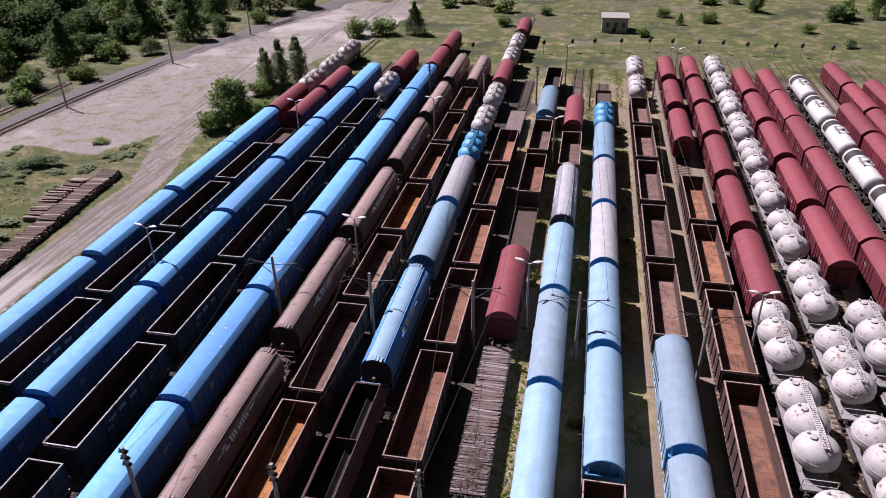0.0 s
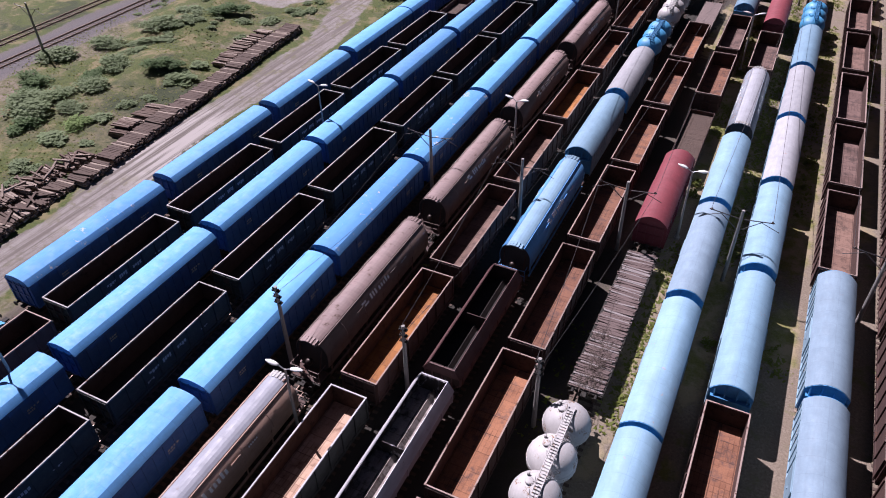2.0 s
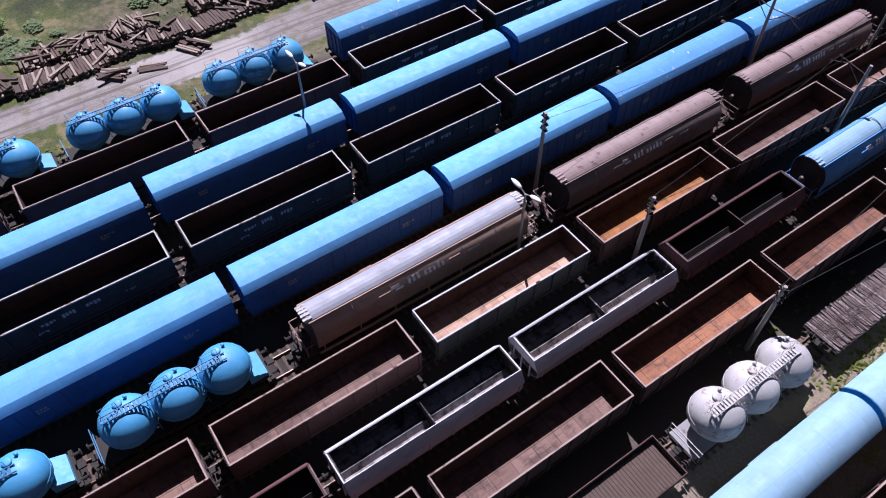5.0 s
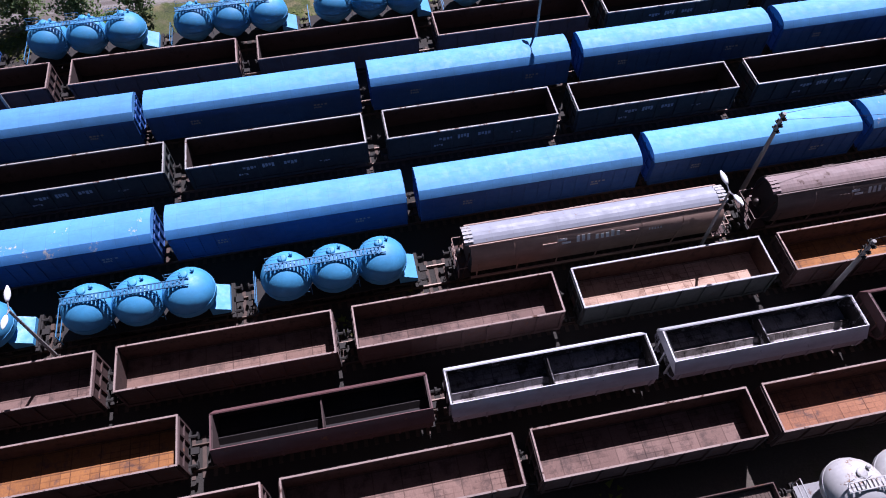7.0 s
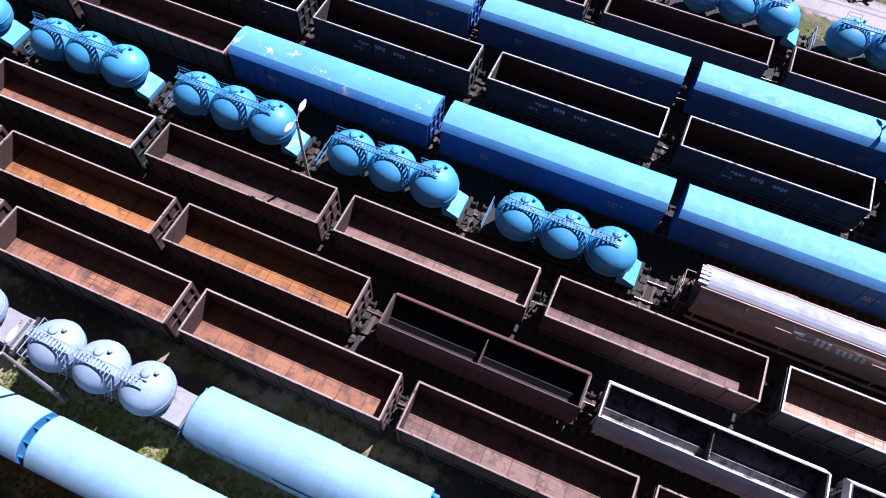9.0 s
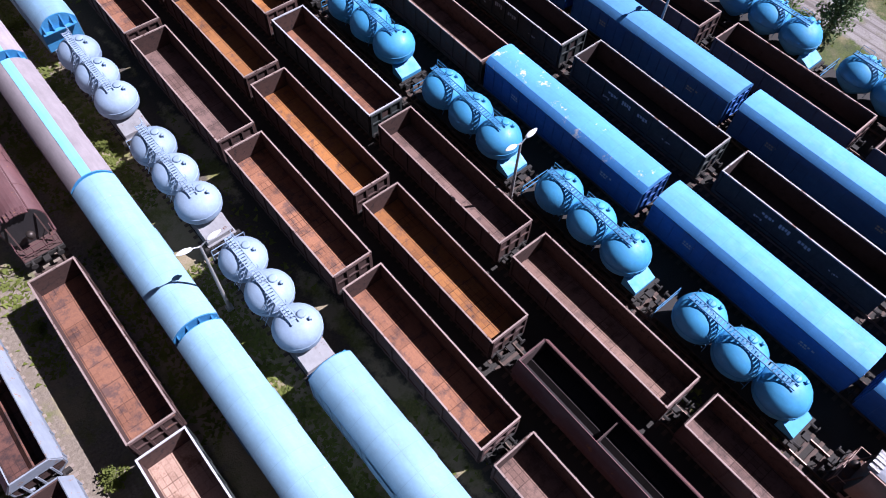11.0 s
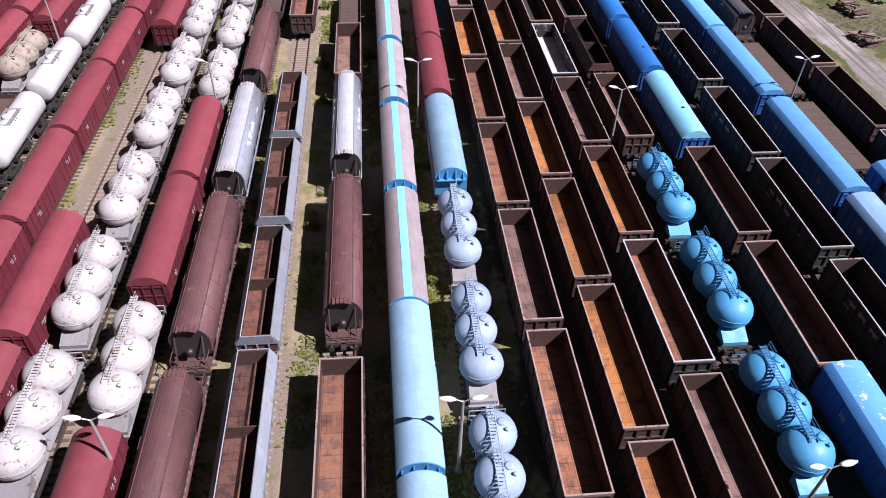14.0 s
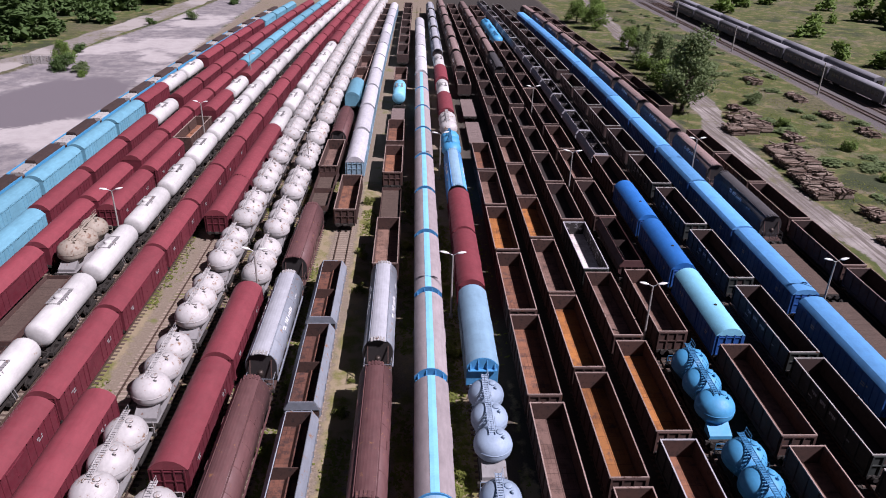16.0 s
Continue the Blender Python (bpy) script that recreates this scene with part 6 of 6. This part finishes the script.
PLANTS = """t -61 105.5 1.0|p -64.5 128 0.8|p -62.5 131 0.95|p -60.2 134.5 1.05|p -58.6 131.5 0.9|p -63 126 0.8|p -66 131 0.75|p -61 128 0.85|b -64 124 1.2|b -59.5 107 1.4|b -63 103 1.3|b -58.4 110 1.2|c -45 177 1.05|b -59 172 1.6|b -53.5 175 1.8|c -115.5 136 1.0|c -100.6 165 1.05|c -117 169 1.2|B -138 154 1.6
B -126 150 1.2|t -132 132 0.9|b -106 128 0.9|b -110 145 1.2|g -112 120 1.0|b -92 186 1.0|c -106 190 1.0|B -120 195 1.4|t -135 185 1.1|B -140 170 1.8|B -104 205 1.3|c -90 210 1.0|b -80 222 1.4|c -70 235 1.0|b -60 228 1.5
B -82 82 0.7|g -88 74 0.9|B -77 62 0.6|g -92 66 0.8|b -80 95 0.6|g -84 20 0.9|g -90 5 1.0|B -88 30 0.6|b -78 -6 0.8|g -95 18 0.8|B -94 40 0.7|b -76 46 0.7|g -85 50 0.8|g -84 46 1.0|B -82.5 44 0.6|g -87 48 0.9|g -82.5 54.7 0.8|B -85 57 0.5|g -84.8 61 0.8|g -80.5 49 0.6|B -91 52 0.7|g -95 60 0.9|B -93 30 0.8|g -88 40 0.7
T -59.5 -154 1.3|T -62.5 -163 1.05|t -60.5 -172 1.0|p -66 -179 1.0|p -64.6 -187 1.1|p -69 -184 0.9|T -68 -196 0.8|p -63.5 -204 0.95|p -67 -209 0.8|b -63 -195 1.5|t -66 -222 0.8|p -70 -228 0.8|p -74 -230 0.7|t -64 -258 1.1|t -60 -270 1.1|t -70 -285 1.0|g -78 -160 0.8|b -82 -128 0.8|b -80 -112 0.6|b -76 -142 0.7|g -80 -200 0.9
B 85 -182 0.9|t 88 -190 0.7|g 80 -181 0.8|B 90 -204 0.6|b 78 -176 0.6|B 86 -250 0.5|g 76 -262 0.9|B 70 -300 0.8
t -122 103 1.4|B -115 97.5 1.1|t -119 109 1.2|B -111.5 105 0.6|t -130 112 1.5|B -121 118 1.1|t -128 98 1.3|B -117 92 0.8|t -135 104 1.5|B -141 158 1.6|B -117 161 1.0|B -114.7 144.5 0.9|t -140 171 1.3|B -96 171 0.7|t -94 199 0.9|t -86 206 0.9|B -130 165 1.3|t -125 178 1.2|B -108 178 0.9|g -121 140 1.0|B -128 128 0.9|g -103 150 0.7|B -135 140 1.2|t -150 150 1.5|t -148 175 1.6|p -60 -29 1.05|p -58.8 -24 0.9|p -59.6 -35 1.1|p -60.6 -40 1.0|p -59.2 -19 0.8|b -57.5 -22 0.7|b -57 -8 0.5|g -58 -36 0.8|b -57 100 0.9|b -56.8 112 1.0|g -57 92 0.7|b -57.5 86 0.6
c 22 196 0.4|b 18 205 1.0|b 30 200 1.2|B 44 215 0.9|b 52 190 0.9|c 40 226 0.6|B 62 205 1.0|t 74 210 0.8|b 70 178 0.9|B 86 196 1.0|g 58 176 0.6|b -14 205 1.0|b 12 182 0.9|b -24 190 1.1|c -32 216 0.9|t -40 220 0.8"""
for item in PLANTS.replace("\n", "|").split("|"):
    code, x, y, s = item.split()
    plant(code, float(x), float(y), float(s) * (1.4 if float(x) < -88 and float(y) > 120 else 1.0))


def woods(label, seed, n, x0, x1, y0, y1, codes, s0, s1, keep=3, test=None, flat=1.0):
    """A far wood: many trees with thinned crowns in one mesh."""
    r = random.Random(seed)
    verts, faces = [], []
    base = {}
    for c in set(codes):
        crown = [o for o in TREES[c].children if o.name.startswith("crown")][0].data
        co = np.empty(len(crown.vertices) * 3)
        crown.vertices.foreach_get("co", co)
        q = co.reshape(-1, 4, 3)[::keep]
        mid = q.mean(1, keepdims=True)
        base[c] = mid + (q - mid) * math.sqrt(keep) * 1.1
    done = 0
    count = 0
    while done < n and count < n * 8:
        count += 1
        x, y = r.uniform(x0, x1), r.uniform(y0, y1)
        if test and not test(x, y):
            continue
        done += 1
        sc, a = r.uniform(s0, s1), r.uniform(0, 6.3)
        q = base[r.choice(codes)]
        rot = np.array([[math.cos(a), -math.sin(a), 0], [math.sin(a), math.cos(a), 0], [0, 0, 1]])
        p = (q.reshape(-1, 3) @ rot.T) * (sc * r.uniform(0.8, 1.4) / flat ** 0.5, sc / flat ** 0.5, sc * flat) + (x, y, ground_z(x, y))
        b = len(verts)
        verts.extend(p.tolist())
        faces.extend((b + 4 * k, b + 4 * k + 1, b + 4 * k + 2, b + 4 * k + 3) for k in range(len(p) // 4))
    mw = bpy.data.meshes.new("woods")
    mw.from_pydata(verts, [], faces)
    mw.materials.append(LEAF_DARK if "dark" in label else LEAF_GREY if "scrub" in label else LEAF)
    tagged(new("woods", mw), label, "woods", kind="stuff")


woods("dark dense wood beyond the gravel lot", 5, 110, 60, 330, -600, -330, "BtBc", 1.2, 2.2, 8)
woods("dark wood behind the side road", 6, 190, 96, 210, -420, -185, "BBtcB", 1.1, 1.9, 8, lambda x, y: x > np.interp(y, [p[1] for p in SIDE_ROAD[::-1]], [p[0] for p in SIDE_ROAD[::-1]]) + 10)
woods("green bushes and trees beyond the coaches", 7, 90, -270, -126, -440, -110, "BtgB", 0.8, 1.5, 6)
woods("green trees over the meadow by the main line", 8, 60, -270, -128, 105, 340, "BtcgB", 0.8, 1.6, 6)
woods("green bushes on the meadow by the main line", 12, 60, -150, -104, 108, 235, "bgb", 0.5, 1.1, 3, lambda x, y: near_line(MAIN, np.array([x]), np.array([y]))[0] > 9)
woods("green bushes and trees behind the signal hut", 9, 90, -75, 170, 205, 400, "BbtgB", 0.7, 1.5, 6, lambda x, y: near_line(MAIN, np.array([x]), np.array([y]))[0] > 10 and near_line(ROAD, np.array([x]), np.array([y]))[0] > 7)
woods("low scrubby bushes on the rough meadow", 13, 330, -98, -72, -60, 100, "bgb", 0.15, 0.42, 3, lambda x, y: not inside(DIRT, np.array([x]), np.array([y]))[0] and noise.noise((x * 0.08, y * 0.08, 4.0)) > 0.0, 0.45)
woods("low scrubby bushes along the main line", 14, 120, -97, -74, -300, -80, "bgb", 0.25, 0.6, 3, None, 0.5)
r = random.Random(6)
for k in range(64):
    lane = r.choice((10.6, 10.6, 5.3, 5.2, 5.2, 15.2, 19.6, -0.2, -4.9, -4.9, -34.9, -45.4, -24.2))
    plant("w", lane + r.uniform(-0.5, 0.5), r.choice((r.uniform(-110, -22), r.uniform(30, 120))), r.uniform(0.4, 1.1))
for code in TREES:
    bpy.data.objects.remove(TREES[code].children[0])
    bpy.data.objects.remove(TREES[code].children[0])
    bpy.data.objects.remove(TREES[code])

# grass: blades in the lanes between tracks and over the meadows
r = random.Random(8)
LANES = ((-0.2, 40, 150, 1700), (-4.9, 28, 150, 1300), (-4.9, -120, -8, 2600), (-0.2, -110, -10, 1300), (5.2, 40, 150, 900), (5.2, -110, -10, 1700), (10.7, -110, -15, 1000), (10.7, 90, 150, 500), (-34.8, -60, 130, 700), (-24.3, -60, 60, 700), (-9.7, -110, 40, 400), (15.3, -120, -20, 500), (27.9, -95, -45, 400), (-55.8, -40, 110, 900), (19.7, -110, 60, 500))
verts, faces = [], []


def blade(x, y, z, h):
    a = r.uniform(0, 6.3)
    w, l = h * 0.9, h * r.uniform(1.2, 2.6)
    b = len(verts)
    verts.extend(((x - w * math.sin(a), y + w * math.cos(a), z), (x + w * math.sin(a), y - w * math.cos(a), z), (x + l * math.cos(a), y + l * math.sin(a), z + h)))
    faces.append((b, b + 1, b + 2))


for lane, y0, y1, n in LANES:
    for k in range(n * 2):
        y = r.uniform(y0, y1)
        if noise.noise((lane, y * 0.09, 0.5)) > -0.15:
            blade(lane + r.gauss(0, 0.55), y, -0.22, r.uniform(0.08, 0.24))
spots = np.array([(r.uniform(-100, -57), r.uniform(-230, 110)) for _ in range(60000)])
spots = spots[(near_line(ROAD, spots[:, 0], spots[:, 1]) > 4) & ~inside(DIRT, spots[:, 0], spots[:, 1])]
for x, y in spots.tolist():
    if noise.noise((x * 0.07, y * 0.07, 2.0)) > -0.1:
        blade(x, y, ground_z(x, y) - 0.03, r.uniform(0.06, 0.2))
mg = bpy.data.meshes.new("grass")
mg.from_pydata(verts, [], faces)
mg.materials.append(WEED)
tagged(new("grass", mg), "tufts of yellow-green grass and weeds", "grass", kind="stuff")

# ---- hut, signals, wall and far buildings ----
hut = tagged(new("signal_hut"), "small grey plastered flat-roofed signal hut", "hut")
hut.location = (5.0, 188, -0.2)
bm = bmesh.new()
box(bm, -3.2, 3.2, -3.2, 3.2, -0.3, 3.4)
part("wall", bm, PLASTER, hut)
bm = bmesh.new()
box(bm, -3.5, 3.5, -3.5, 3.5, 3.4, 3.7)
part("roof", bm, CONCRETE, hut)
for x in (-1.8, 0.2, 2.1):
    bm = bmesh.new()
    box(bm, x - 0.45, x + 0.45, -3.24, -3.203, 1.3, 2.5)
    part("window", bm, GLASS_DARK, hut)
bm = bmesh.new()
box(bm, -0.6, 0.35, -3.25, -3.204, 0.1, 1.2)
part("door", bm, UNDER, hut)


def signal():
    e = tagged(new("dwarf_signal"), "short black railway signal on a post", "signal", "yard signals")
    bm = bmesh.new()
    beam(bm, (0, 0, -0.2), (0, 0, 2.0), 0.07, 6)
    part("post", bm, GALV, e)
    bm = bmesh.new()
    revolve(bm, [(0, 1.9), (0.34, 1.95), (0.4, 2.4), (0.34, 2.85), (0, 2.9)], 0, 0, 10)
    part("signal_head", bm, TAR_SHADE, e)
    return e


sg = None
for x, y in ((-27, 158), (-18.8, 160), (-11.2, 162), (-4.8, 164), (0.2, 165), (6.2, 166), (12.6, 167), (17.6, 167), (23.4, 167), (28.6, 167), (33.6, 166), (39.5, 166), (45, 166), (51, 165)):
    mt = Matrix.Translation((x, y, 0))
    if sg is None:
        sg = signal()
        sg.matrix_basis = mt
    else:
        copy_thing(sg, mt)
wl = tagged(new("concrete_wall"), "pale concrete yard wall by the bushes", "wall")
bm = bmesh.new()
box(bm, 91, 97.5, -189.0, -188.7, -0.3, 1.9)
for x in (91, 93.2, 95.4, 97.5):
    box(bm, x - 0.12, x + 0.12, -189.1, -188.6, -0.3, 2.0)
part("panel", bm, RIM_WHITE, wl)
